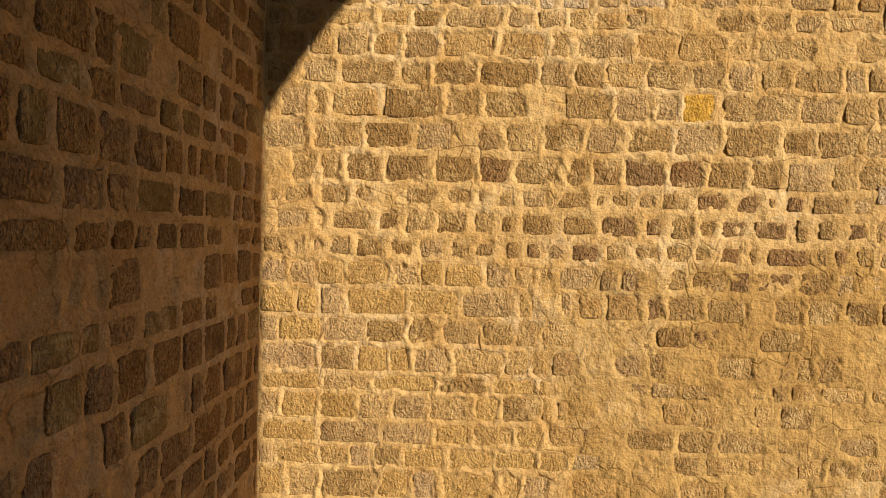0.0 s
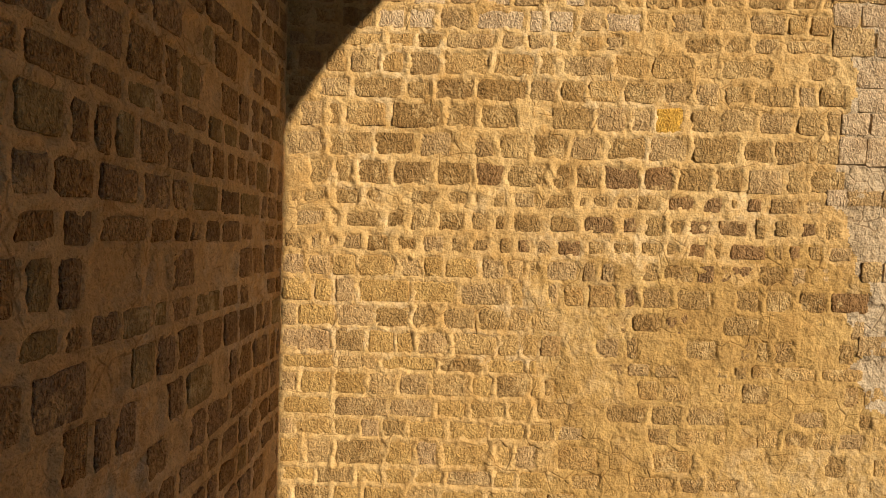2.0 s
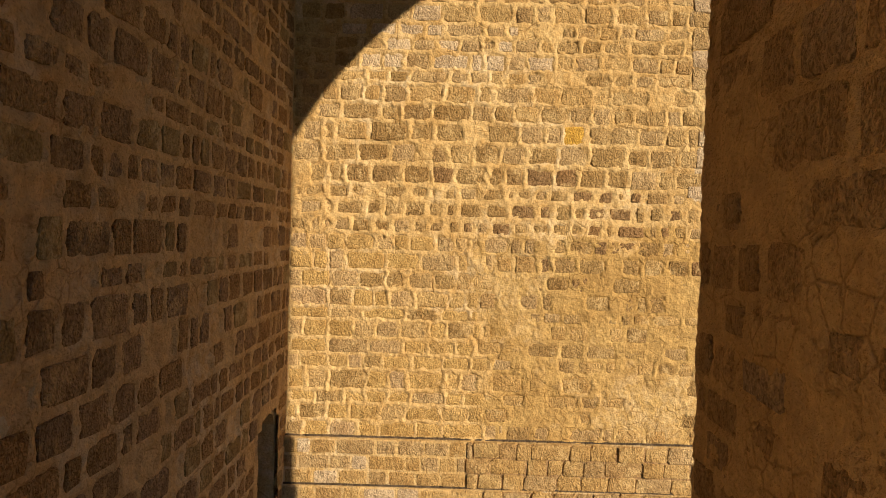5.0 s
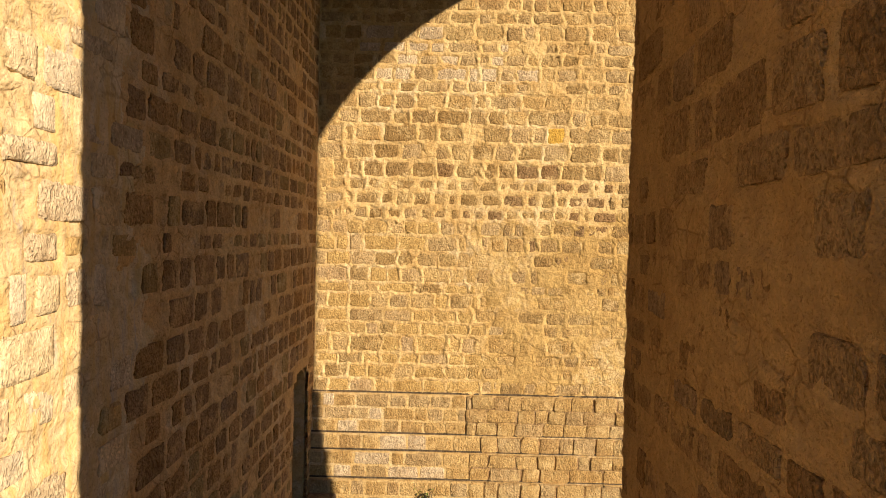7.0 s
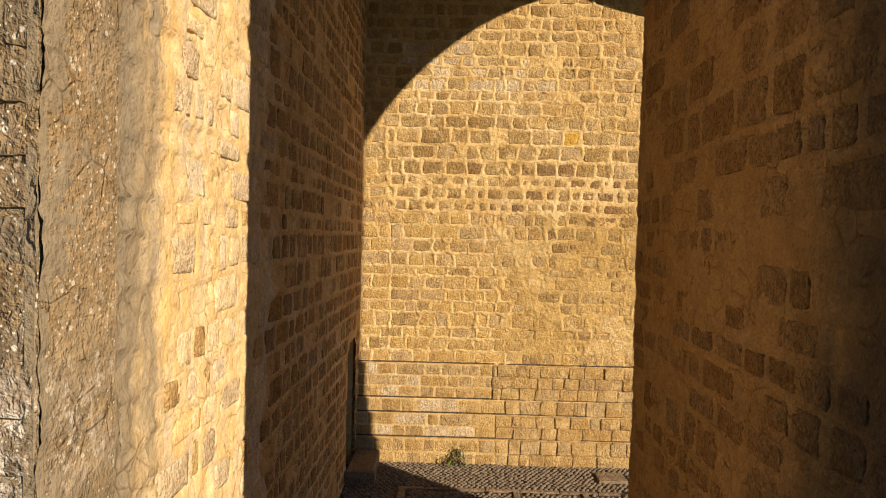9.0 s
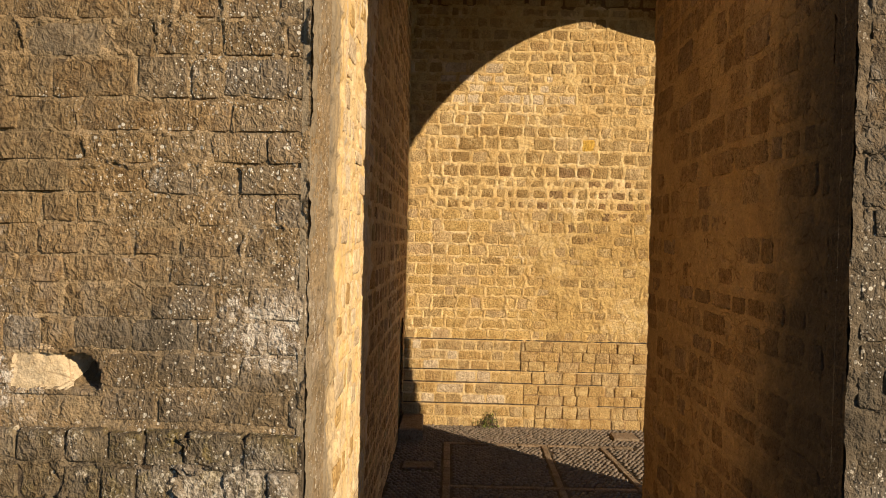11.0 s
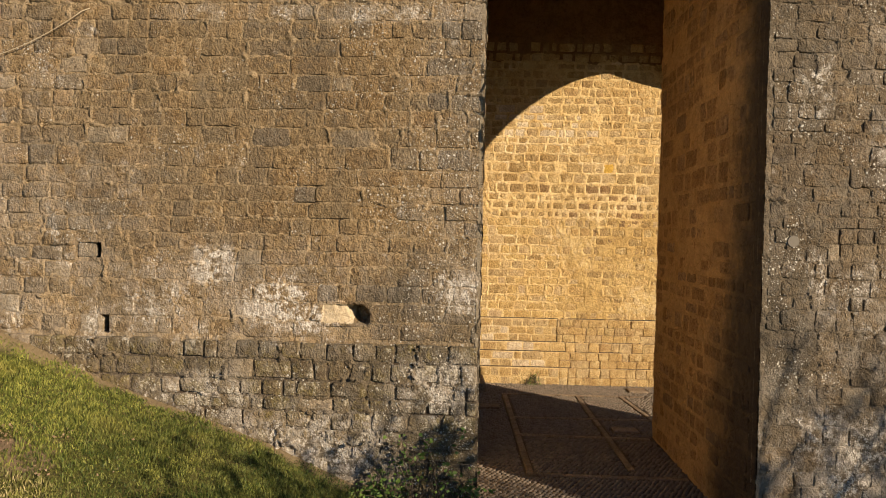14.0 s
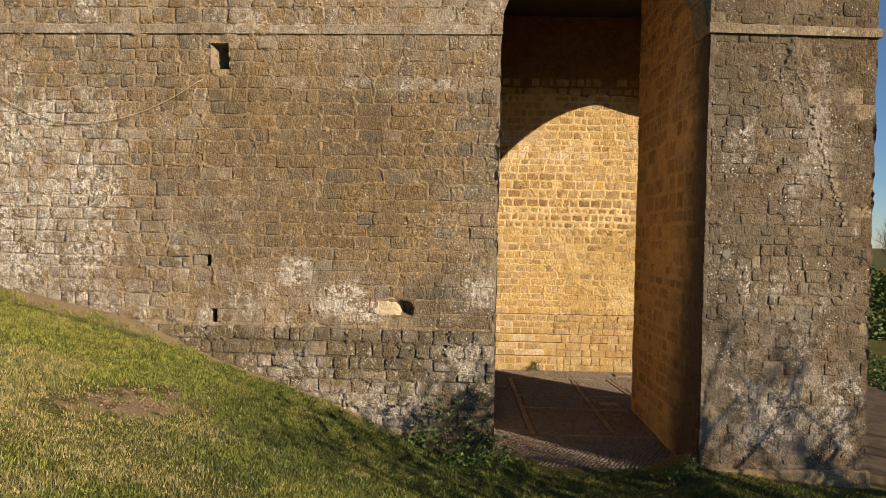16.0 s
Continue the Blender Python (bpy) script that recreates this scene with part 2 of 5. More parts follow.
GREYISH = [(0.43, 0.318, 0.172), (0.475, 0.355, 0.195), (0.4, 0.288, 0.146), (0.455, 0.328, 0.152)]
WHITISH = [(0.55, 0.445, 0.305), (0.60, 0.50, 0.36), (0.49, 0.39, 0.265)]
FRONT = [(0.2, 0.148, 0.084), (0.238, 0.17, 0.092), (0.262, 0.19, 0.104), (0.226, 0.162, 0.088), (0.25, 0.172, 0.088), (0.212, 0.158, 0.092), (0.17, 0.138, 0.1)]
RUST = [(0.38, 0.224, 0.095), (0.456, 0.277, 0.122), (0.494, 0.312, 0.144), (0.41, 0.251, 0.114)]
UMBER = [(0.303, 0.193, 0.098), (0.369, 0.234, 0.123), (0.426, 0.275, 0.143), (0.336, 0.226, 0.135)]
SAND = (0.59, 0.44, 0.222)
M_GOLD = stone_material("golden_sandstone", GOLD, 0.9, SAND, dark=0.42)
M_ASHLAR = stone_material("dressed_sandstone", ASHLAR, 0.8, dark=0.42)
M_BROWN = stone_material("brown_sandstone", BROWN, 1.1, SAND, dark=0.42)
M_MAUVE = stone_material("purplish_sandstone", MAUVE, 1.1, SAND)
M_GREY = stone_material("buff_sandstone", GREYISH, 1.0, SAND, dark=0.42)
M_WHITE = stone_material("pale_limestone", WHITISH, 0.9, dark=0.45)
M_CREAM = stone_material("cream_stone", [(0.59, 0.485, 0.32), (0.67, 0.54, 0.35), (0.54, 0.465, 0.36), (0.67, 0.485, 0.24)], 0.5, (0.78, 0.66, 0.45), dark=0.35)
M_OCHRE = stone_material("ochre_stone", [(0.6, 0.39, 0.085), (0.63, 0.42, 0.1)], 0.6)
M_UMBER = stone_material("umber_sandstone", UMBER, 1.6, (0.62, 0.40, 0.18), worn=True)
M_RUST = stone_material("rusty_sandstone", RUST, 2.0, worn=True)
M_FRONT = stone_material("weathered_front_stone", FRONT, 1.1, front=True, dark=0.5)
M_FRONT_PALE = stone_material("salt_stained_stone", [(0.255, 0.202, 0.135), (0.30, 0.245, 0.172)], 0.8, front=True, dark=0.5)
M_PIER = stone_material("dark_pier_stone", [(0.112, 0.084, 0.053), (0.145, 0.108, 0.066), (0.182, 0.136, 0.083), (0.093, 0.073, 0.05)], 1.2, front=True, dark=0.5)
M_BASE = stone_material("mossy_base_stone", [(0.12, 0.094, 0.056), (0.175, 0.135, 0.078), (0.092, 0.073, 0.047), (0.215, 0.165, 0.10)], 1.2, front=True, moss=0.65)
M_MORTAR = mortar_material("sandy_mortar", SAND, (0.51, 0.355, 0.155), 0.65, bleach=0.45)
M_MORTAR_WARM = mortar_material("brownish_mortar", (0.61, 0.40, 0.19), (0.52, 0.335, 0.15), 0.7, bleach=0.3)
M_MORTAR_TAN = mortar_material("tan_mortar", (0.50, 0.355, 0.15), (0.40, 0.275, 0.115), 0.7, bleach=0.25)
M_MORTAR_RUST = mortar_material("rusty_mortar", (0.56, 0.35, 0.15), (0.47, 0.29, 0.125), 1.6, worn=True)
M_PLASTER = mortar_material("pale_old_render", (0.64, 0.505, 0.31), (0.52, 0.39, 0.215), 0.6, bleach=0.6, streaks=0.85)
M_NICHE = mortar_material("niche_render", (0.50, 0.41, 0.285), (0.40, 0.32, 0.21), 0.5, bleach=0.3)
M_GREYWASH = mortar_material("bleached_render", (0.53, 0.455, 0.34), (0.41, 0.34, 0.24), 1.0)
M_MORTAR_DARK = mortar_material("earthy_mortar", (0.38, 0.265, 0.14), (0.28, 0.185, 0.10))
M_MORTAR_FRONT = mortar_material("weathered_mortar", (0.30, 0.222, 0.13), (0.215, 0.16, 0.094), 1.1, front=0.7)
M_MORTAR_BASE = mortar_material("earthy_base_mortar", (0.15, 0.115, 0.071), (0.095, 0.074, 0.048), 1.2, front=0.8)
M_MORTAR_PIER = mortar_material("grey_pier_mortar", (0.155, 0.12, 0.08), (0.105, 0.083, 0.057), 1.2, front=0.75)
# nearly black, for the ceiling alone
M_VAULT = mortar_material("dark_vault", (0.07, 0.055, 0.045), (0.045, 0.035, 0.03))
# plain render, its colour darkened for the shade under the ceiling
M_SHADED_RENDER = mortar_material("shaded_render", (0.24, 0.15, 0.075), (0.17, 0.105, 0.052), 0.6)
M_GAP = mortar_material("dark_open_joint", (0.12, 0.095, 0.07), (0.07, 0.055, 0.04), 1.0)

# ---- mesh helpers ----


def mesh_of(name, verts, faces, mats, smooth=False, index=None):
    me = bpy.data.meshes.new(name)
    me.from_pydata([tuple(v) for v in verts], [], [tuple(f) for f in faces])
    for m in (mats if isinstance(mats, (list, tuple)) else [mats]):
        me.materials.append(m)
    if smooth:
        flags = list(smooth) if isinstance(smooth, (list, tuple)) else [True]
        me.polygons.foreach_set("use_smooth", (flags * len(me.polygons))[:len(me.polygons)])
    if index is not None:
        me.polygons.foreach_set("material_index", list(index))
    me.update()
    return me


def part(name, bm, material, parent, label=""):
    """One mesh under a thing or a part."""
    me = bpy.data.meshes.new(name)
    bmesh.ops.recalc_face_normals(bm, faces=bm.faces)
    bm.to_mesh(me)
    bm.free()
    me.materials.append(material)
    ob = new(name, me)
    ob.parent = parent
    return tagged(ob, label) if label else ob


def piece(name, me, parent, m=None, label="", kind=""):
    ob = new(name, me)
    ob.parent = parent
    if m is not None:
        ob.matrix_basis = m
    return tagged(ob, label, "", "", kind)


def box_bm(x0, x1, y0, y1, z0, z1, bevel=0.0):
    bm = bmesh.new()
    m = Matrix.Translation(((x0 + x1) / 2, (y0 + y1) / 2, (z0 + z1) / 2)) @ Matrix.Diagonal((x1 - x0, y1 - y0, z1 - z0, 1))
    bmesh.ops.create_cube(bm, size=1.0, matrix=m)
    if bevel:
        bmesh.ops.bevel(bm, geom=bm.edges[:], offset=bevel, segments=2, affect="EDGES")
    return bm


def prism_bm(points, way):
    """A flat outline pushed along a way."""
    bm = bmesh.new()
    face = bm.faces.new([bm.verts.new(p) for p in points])
    out = bmesh.ops.extrude_face_region(bm, geom=[face])
    bmesh.ops.translate(bm, vec=way, verts=[v for v in out["geom"] if isinstance(v, bmesh.types.BMVert)])
    bmesh.ops.triangulate(bm, faces=[f for f in bm.faces if len(f.verts) > 4])
    return bm


def slab_bm(points, z0, z1, bevel=0.012):
    bm = prism_bm([(x, y, z0) for x, y in points], (0, 0, z1 - z0))
    bmesh.ops.recalc_face_normals(bm, faces=bm.faces)
    bmesh.ops.bevel(bm, geom=[e for e in bm.edges if e.verts[0].co.z > z0 + 0.01 and e.verts[1].co.z > z0 + 0.01], offset=bevel, segments=1, affect="EDGES")
    return bm


# ---- masonry ----
rnd = random.Random(7)


def stone_shape(seed, rough):
    """A dressed stone in a unit box: a 4 x 4 face with worn, uneven rims, and a skirt into the mortar."""
    r = random.Random(seed)
    wob = 0.036 * rough
    top = {}
    verts = []
    for j, b in enumerate((-0.48, -0.36, 0.36, 0.48)):
        for i, a in enumerate((-0.485, -0.40, 0.40, 0.485)):
            edge = i in (0, 3) or j in (0, 3)
            corner = i in (0, 3) and j in (0, 3)
            f = 0.96 if corner else 1.0
            z = r.uniform(0.66, 0.84) if corner else r.uniform(0.76, 0.92) if edge else r.uniform(0.86, 1.0)
            top[i, j] = len(verts)
            verts.append((a * f + r.uniform(-wob, wob) * 0.7, b * f + r.uniform(-wob, wob), z))
    faces = [(top[i, j], top[i + 1, j], top[i + 1, j + 1], top[i, j + 1]) for j in range(3) for i in range(3)]
    rim = [(0, 0), (1, 0), (2, 0), (3, 0), (3, 1), (3, 2), (3, 3), (2, 3), (1, 3), (0, 3), (0, 2), (0, 1)]
    low = []
    for i, j in rim:
        x, y, _ = verts[top[i, j]]
        low.append(len(verts))
        verts.append((x * 1.05, y * 1.07, 0.0))
    for n in range(12):
        a, b = rim[n], rim[(n + 1) % 12]
        faces.append((top[a], low[n], low[(n + 1) % 12], top[b]))
    return np.array(verts), faces


SHAPES = [stone_shape(i, 1.0) for i in range(30)]
ROUGH_SHAPES = [stone_shape(100 + i, 1.8) for i in range(30)]
SHARED = {}
STONE_FLAGS = [True] * 9 + [False] * 12   # the face rounded, the skirt crisp


def courses(u0, u1, v0, v1, high, long, joint, seed, jitter=0.25):
    """Rows of stones as (u centre, v centre, length, height). high: a usual height, or the rows' own heights from the foot."""
    r = random.Random(seed)
    out, v, rows = [], v0, list(high) if isinstance(high, (list, tuple)) else []
    while v < v1 - 0.05:
        h = min(rows.pop(0) if rows else (high if isinstance(high, float) else 0.25) * r.uniform(1 - jitter, 1 + jitter), v1 - v)
        if v1 - v - h < 0.08:
            h = v1 - v
        u = u0 - r.uniform(0, long) * (0.6 if u1 - u0 > 1.2 else 0)
        while u < u1:
            w = long * r.choice((0.62, 0.8, 0.95, 1.05, 1.2, 1.5)) * r.uniform(0.88, 1.12)
            a, b = max(u, u0), min(u + w, u1)
            if u1 - b < 0.1:
                b = u1
            if b - a > 0.08:
                out.append(((a + b) / 2, v + h / 2, b - a - joint * r.uniform(0.7, 1.4), h - joint * r.uniform(0.6, 1.3)))
            u = b if b == u1 else u + w
        v += h
    return out


def lay(wall, name, stones, origin, u, n, pick, near=300, rough=False, sink=0.03, proud=(0.004, 0.018)):
    """Sets stones on a face: those nearest to the path as single pieces, the rest joined. pick(u, v, r) gives the material."""
    r = random.Random(len(stones) + 11)
    u, n, origin = Vector(u).normalized(), Vector(n).normalized(), Vector(origin)
    up = n.cross(u)
    shapes = ROUGH_SHAPES if rough else SHAPES
    joined = {}
    for count, (a, b, w, h) in enumerate(stones):
        mat = pick(a, b, r)
        if mat is None:
            continue
        which = r.randrange(len(shapes))
        deep = sink + r.uniform(*proud)
        spin = r.choice((1, -1))
        m = Matrix((u * w * spin, up * h * spin, n * deep)).transposed().to_4x4()
        m.translation = origin + u * a + up * b - n * sink
        if count < near:
            key = (mat.name, rough, which)
            if key not in SHARED:
                verts, faces = shapes[which]
                SHARED[key] = mesh_of("stone", verts, faces, mat, STONE_FLAGS)
            piece("stone", SHARED[key], wall, m)
        else:
            joined.setdefault(mat.name, (mat, []))[1].append((which, np.array(m)))
    for mat, group in joined.values():
        verts, faces, base = [], [], 0
        for which, m in group:
            v, f = shapes[which]
            verts.append(v @ m[:3, :3].T + m[:3, 3])
            faces += [tuple(i + base for i in q) for q in f]
            base += len(v)
        me = mesh_of("stonework", np.concatenate(verts), faces, mat, STONE_FLAGS)
        piece("stonework", me, wall, None, "", "stuff")


def value_noise(x, y, seed):
    """Smooth lattice noise from 0 to 1."""
    xi, yi = np.floor(x).astype(np.int64), np.floor(y).astype(np.int64)
    fx, fy = x - xi, y - yi
    fx, fy = fx * fx * (3 - 2 * fx), fy * fy * (3 - 2 * fy)

    def at(a, b):
        h = (a * 374761393 + b * 668265263 + seed * 982451653) & 0x7FFFFFFF
        h = ((h ^ (h >> 13)) * 1274126177) & 0x7FFFFFFF
        return ((h ^ (h >> 16)) & 0xFFFF) / 65535.0

    low = at(xi, yi) * (1 - fx) + at(xi + 1, yi) * fx
    high = at(xi, yi + 1) * (1 - fx) + at(xi + 1, yi + 1) * fx
    return low * (1 - fy) + high * fy


def rough_noise(x, y, scale, octaves, seed):
    """Layered noise about 0, from -0.5 to 0.5."""
    out, weight = 0.0, 0.0
    for i in range(octaves):
        f = 0.58 ** i
        out = out + f * (value_noise(x * scale * 2.03 ** i, y * scale * 2.03 ** i, seed + i) - 0.5)
        weight += f
    return out / weight * 1.6


def sheet(parent, name, stones, origin, u, n, area, step, mats, seed, joint=0.004, face=-0.016, rough=0.016, warp=0.03, holes=(), zone=None, vary=0.0):
    """The uneven mortar of a wall: it stands in the joints, laps over the rims of the stones, and dips where their faces show."""
    u0, u1, v0, v1 = area
    fine = 0.01
    mask = np.zeros((int((v1 - v0) / fine) + 2, int((u1 - u0) / fine) + 2), np.float32)
    for a, b, w, h in stones:
        i0, i1 = int((a - w / 2 - u0) / fine) + 1, int((a + w / 2 - u0) / fine)
        j0, j1 = int((b - h / 2 - v0) / fine) + 1, int((b + h / 2 - v0) / fine)
        if i1 > 0 and j1 > 0:
            mask[max(j0, 0):max(j1, 0), max(i0, 0):max(i1, 0)] = 1.0
    for _ in range(2):
        mask[1:-1, 1:-1] = (mask[1:-1, 1:-1] * 2 + mask[:-2, 1:-1] + mask[2:, 1:-1] + mask[1:-1, :-2] + mask[1:-1, 2:]) / 6
    us = np.linspace(u0, u1, int((u1 - u0) / step) + 1)
    vs = np.linspace(v0, v1, int((v1 - v0) / step) + 1)
    x, y = np.meshgrid(us, vs)
    wx = x + warp * 2 * rough_noise(x, y, 9.0, 3, seed)
    wy = y + warp * 2 * rough_noise(x, y, 9.0, 3, seed + 20)
    ix = np.clip(((wx - u0) / fine).astype(int), 0, mask.shape[1] - 1)
    iy = np.clip(((wy - v0) / fine).astype(int), 0, mask.shape[0] - 1)
    m = mask[iy, ix]
    lip = joint + vary * 2 * rough_noise(x, y, 2.3, 3, seed + 80)   # here squeezed out, there fallen away
    high = lip + (face - lip) * m + rough * 2 * (rough_noise(x, y, 4.0, 5, seed + 40) * 0.8 + rough_noise(x, y, 24.0, 3, seed + 60) * 0.5)
    u, n, origin = Vector(u).normalized(), Vector(n).normalized(), Vector(origin)
    up = n.cross(u)
    p = np.array(origin)[None, None] + x[..., None] * np.array(u) + y[..., None] * np.array(up) + high[..., None] * np.array(n)
    rows, cols = x.shape
    index = np.arange(rows * cols).reshape(rows, cols)
    quads = np.stack([index[:-1, :-1], index[:-1, 1:], index[1:, 1:], index[1:, :-1]], -1).reshape(-1, 4)
    cx, cy = (x[:-1, :-1] + step / 2).ravel(), (y[:-1, :-1] + step / 2).ravel()
    keep = np.ones(len(quads), bool)
    for a, b, c, d in holes:
        keep &= ~((cx > a) & (cx < b) & (cy > c) & (cy < d))
    which = zone(cx, cy).astype(np.int32) if zone else np.zeros(len(quads), np.int32)
    quads, which = quads[keep], which[keep]
    me = bpy.data.meshes.new(name)
    me.vertices.add(rows * cols)
    me.vertices.foreach_set("co", p.astype(np.float32).ravel())
    me.loops.add(len(quads) * 4)
    me.loops.foreach_set("vertex_index", quads.astype(np.int32).ravel())
    me.polygons.add(len(quads))
    me.polygons.foreach_set("loop_start", np.arange(0, len(quads) * 4, 4, dtype=np.int32))
    for mat in mats:
        me.materials.append(mat)
    me.polygons.foreach_set("material_index", which)
    me.polygons.foreach_set("use_smooth", np.ones(len(quads), bool))
    me.update(calc_edges=True)
    me.validate()
    return piece(name, me, parent)


def near_first(stones, u, v):
    return sorted(stones, key=lambda s: (s[0] - u) ** 2 + (s[1] - v) ** 2)


def outside(stones, boxes):
    """Leaves out what meets an opening given as (u0, u1, v0, v1), cutting back stones that lap over its side."""
    out = []
    for a, b, w, h in stones:
        ok = True
        for u0, u1, v0, v1 in boxes:
            if b + h / 2 > v0 + 0.01 and b - h / 2 < v1 - 0.01 and a + w / 2 > u0 and a - w / 2 < u1:
                if a - w / 2 < u0 - 0.08 and a < u1:
                    b0 = a - w / 2
                    a, w = (b0 + u0 - 0.01) / 2, u0 - 0.01 - b0
                elif a + w / 2 > u1 + 0.08:
                    b1 = a + w / 2
                    a, w = (b1 + u1 + 0.01) / 2, b1 - u1 - 0.01
                else:
                    ok = False
                    break
        if ok and w > 0.05:
            out.append((a, b, w, h))
    return out


def holed_wall(x0, x1, z0, z1, y0, y1, holes):
    """A wall facing -y with recesses (x0, x1, z0, z1, depth)."""
    xs = sorted({x0, x1, *(h[0] for h in holes), *(h[1] for h in holes)})
    zs = sorted({z0, z1, *(h[2] for h in holes), *(h[3] for h in holes)})
    bm = bmesh.new()

    def quad(*p):
        bm.faces.new([bm.verts.new(q) for q in p])

    for a, b in zip(xs, xs[1:]):
        for c, d in zip(zs, zs[1:]):
            if not any(h[0] <= a and b <= h[1] and h[2] <= c and d <= h[3] for h in holes):
                quad((a, y0, c), (b, y0, c), (b, y0, d), (a, y0, d))
    for a, b, c, d, deep in holes:
        y = y0 + deep
        quad((a, y, c), (b, y, c), (b, y, d), (a, y, d))
        quad((a, y0, c), (a, y, c), (a, y, d), (a, y0, d))
        quad((b, y0, c), (b, y0, d), (b, y, d), (b, y, c))
        quad((a, y0, c), (b, y0, c), (b, y, c), (a, y, c))
        quad((a, y0, d), (a, y, d), (b, y, d), (b, y0, d))
    quad((x0, y1, z0), (x0, y1, z1), (x1, y1, z1), (x1, y1, z0))
    for x in (x0, x1):
        quad((x, y0, z0), (x, y1, z0), (x, y1, z1), (x, y0, z1))
    for z in (z0, z1):
        quad((x0, y0, z), (x1, y0, z), (x1, y1, z), (x0, y1, z))
    bmesh.ops.remove_doubles(bm, verts=bm.verts[:], dist=0.0005)
    return bm


def setting(name, bm, material, label, category):
    me = bpy.data.meshes.new(name)
    bmesh.ops.recalc_face_normals(bm, faces=bm.faces)
    bm.to_mesh(me)
    bm.free()
    me.materials.append(material)
    return tagged(new(name, me), label, category, "", "structure")


# ---- the plan ----
FLOOR = 0.15
TOP = 11.67           # underside of the ceiling
JAMB_R = 3.663        # right edge of the front arch
SPRING = 8.27         # springing of the front arch
BACK = 9.594          # face of the far wall
SLANT = 0.004         # lean of the left wall in plan
TURN = -0.0403        # turn of the front wall in plan
PIER_A, PIER_LEAN = -0.455, 0.045     # front face of the pier: y = PIER_A + PIER_LEAN * x
PIER_B = (3.81, 4.627)                # inner back corner of the pier
PIER_C = (6.73, 4.0)                  # outer back corner, which throws the shadow on the far wall's foot
NICHE = (-2.20, -1.52, 2.955, 3.235)
HOLE_TOP = (-5.43, -5.07, 7.49, 7.95)
HOLE_MID = (-5.73, -5.345, 3.79, 4.01)
HOLE_LOW = (-5.355, -5.245, 2.735, 2.99)


def pier_y(x):
    return PIER_A + PIER_LEAN * x


def ground_height(x, y):
    z = float(np.interp(x, (-60, -25, -14, -9.5, -8.36, -7.25, -6.15, -5.05, -3.96, -2.89, -1.81, -0.9, 0.0, 0.9, 2.0, 3.1, 3.66, 4.34, 5.38, 6.72, 12.0, 40.0),
                        (5.6, 5.0, 4.0, 3.13, 2.90, 2.65, 2.36, 2.0, 1.64, 1.28, 0.80, 0.53, 0.36, 0.14, 0.08, 0.16, 0.38, 0.30, 0.15, 0.02, -0.3, -0.6)))
    foot = y - TURN * x
    if x < -5.2 and foot > -0.45:
        z += 0.2 * min(1.0, (foot + 0.45) / 0.4) * min(1.0, (-5.2 - x) / 1.2)   # earth washed up against the wall
    if y < -9:
        z += 0.02 * (y + 9)
    if -30 < x < 20 and -20 < y < -0.3:
        z += 0.05 * math.sin(x * 1.7 + 0.6 * math.sin(y * 1.3)) * math.sin(y * 1.4 + 1.0) * min(1.0, -0.3 - y)
    return z


def ground_mesh():
    xs = np.concatenate([-np.geomspace(60, 900, 10)[::-1], np.linspace(-58, -14, 23), np.linspace(-13.5, 10, 95), np.linspace(11, 58, 24), np.geomspace(60, 900, 10)])
    ys = np.concatenate([-np.geomspace(40, 900, 10)[::-1], np.linspace(-38, -14, 13), np.linspace(-13.5, 1.0, 59), np.linspace(2, 38, 19), np.geomspace(40, 900, 10)])
    verts, faces = [], []
    for y in ys:
        for x in xs:
            z = ground_height(x, y)
            if y > 0.62 and -15 < x < 8:
                z = min(z, -0.05)
            verts.append((x, y, z))
    w = len(xs)
    for j in range(len(ys) - 1):
        for i in range(w - 1):
            faces.append((j * w + i, j * w + i + 1, (j + 1) * w + i + 1, (j + 1) * w + i))
    return verts, faces


k = Nodes("grassy_soil", 0.95, 0.1)
a, b, c = k.noise(0.5, 5, 0.65), k.noise(4.0, 6, 0.7), k.noise(28.0, 6, 0.75)
col = k.mix(k.ramp(a, 0.42, 0.6), (0.12, 0.125, 0.026), (0.2, 0.165, 0.065))
col = k.mix(k.ramp(b, 0.35, 0.7, 0.0, 0.6), col, (0.10, 0.09, 0.03))
col = k.mix(k.ramp(c, 0.44, 0.56, 0.0, 0.85), col, (0.045, 0.045, 0.014))
# bare earth along the foot of the wall and in one torn patch
strip = k.math("ADD", k.math("ADD", k.axis("Y"), k.math("MULTIPLY", k.axis("X"), -TURN)), k.math("MULTIPLY", b, 0.3))
col = k.mix(k.math("MULTIPLY", k.ramp(strip, -0.3, -0.12), k.ramp(k.axis("X"), -0.6, 0.0, 1.0, 0.0)), col, k.mix(c, (0.19, 0.14, 0.075), (0.3, 0.225, 0.13)))
px, py = k.math("ADD", k.axis("X"), 5.1), k.math("ADD", k.axis("Y"), 3.0)
along = k.math("ADD", k.math("MULTIPLY", px, 0.55), k.math("MULTIPLY", py, 0.84))
across = k.math("SUBTRACT", k.math("MULTIPLY", px, 0.84), k.math("MULTIPLY", py, 0.55))
spot = k.math("ADD", k.math("POWER", k.math("DIVIDE", along, 1.2), 2.0), k.math("POWER", k.math("DIVIDE", across, 0.5), 2.0))
col = k.mix(k.ramp(k.math("ADD", spot, k.math("MULTIPLY", b, 5.0)), 3.4, 2.6), col, k.mix(c, (0.10, 0.07, 0.04), (0.36, 0.255, 0.165)))
M_SOIL = k.done(col, k.bump(k.math("ADD", b, c), 0.8, 0.05))
verts, faces = ground_mesh()
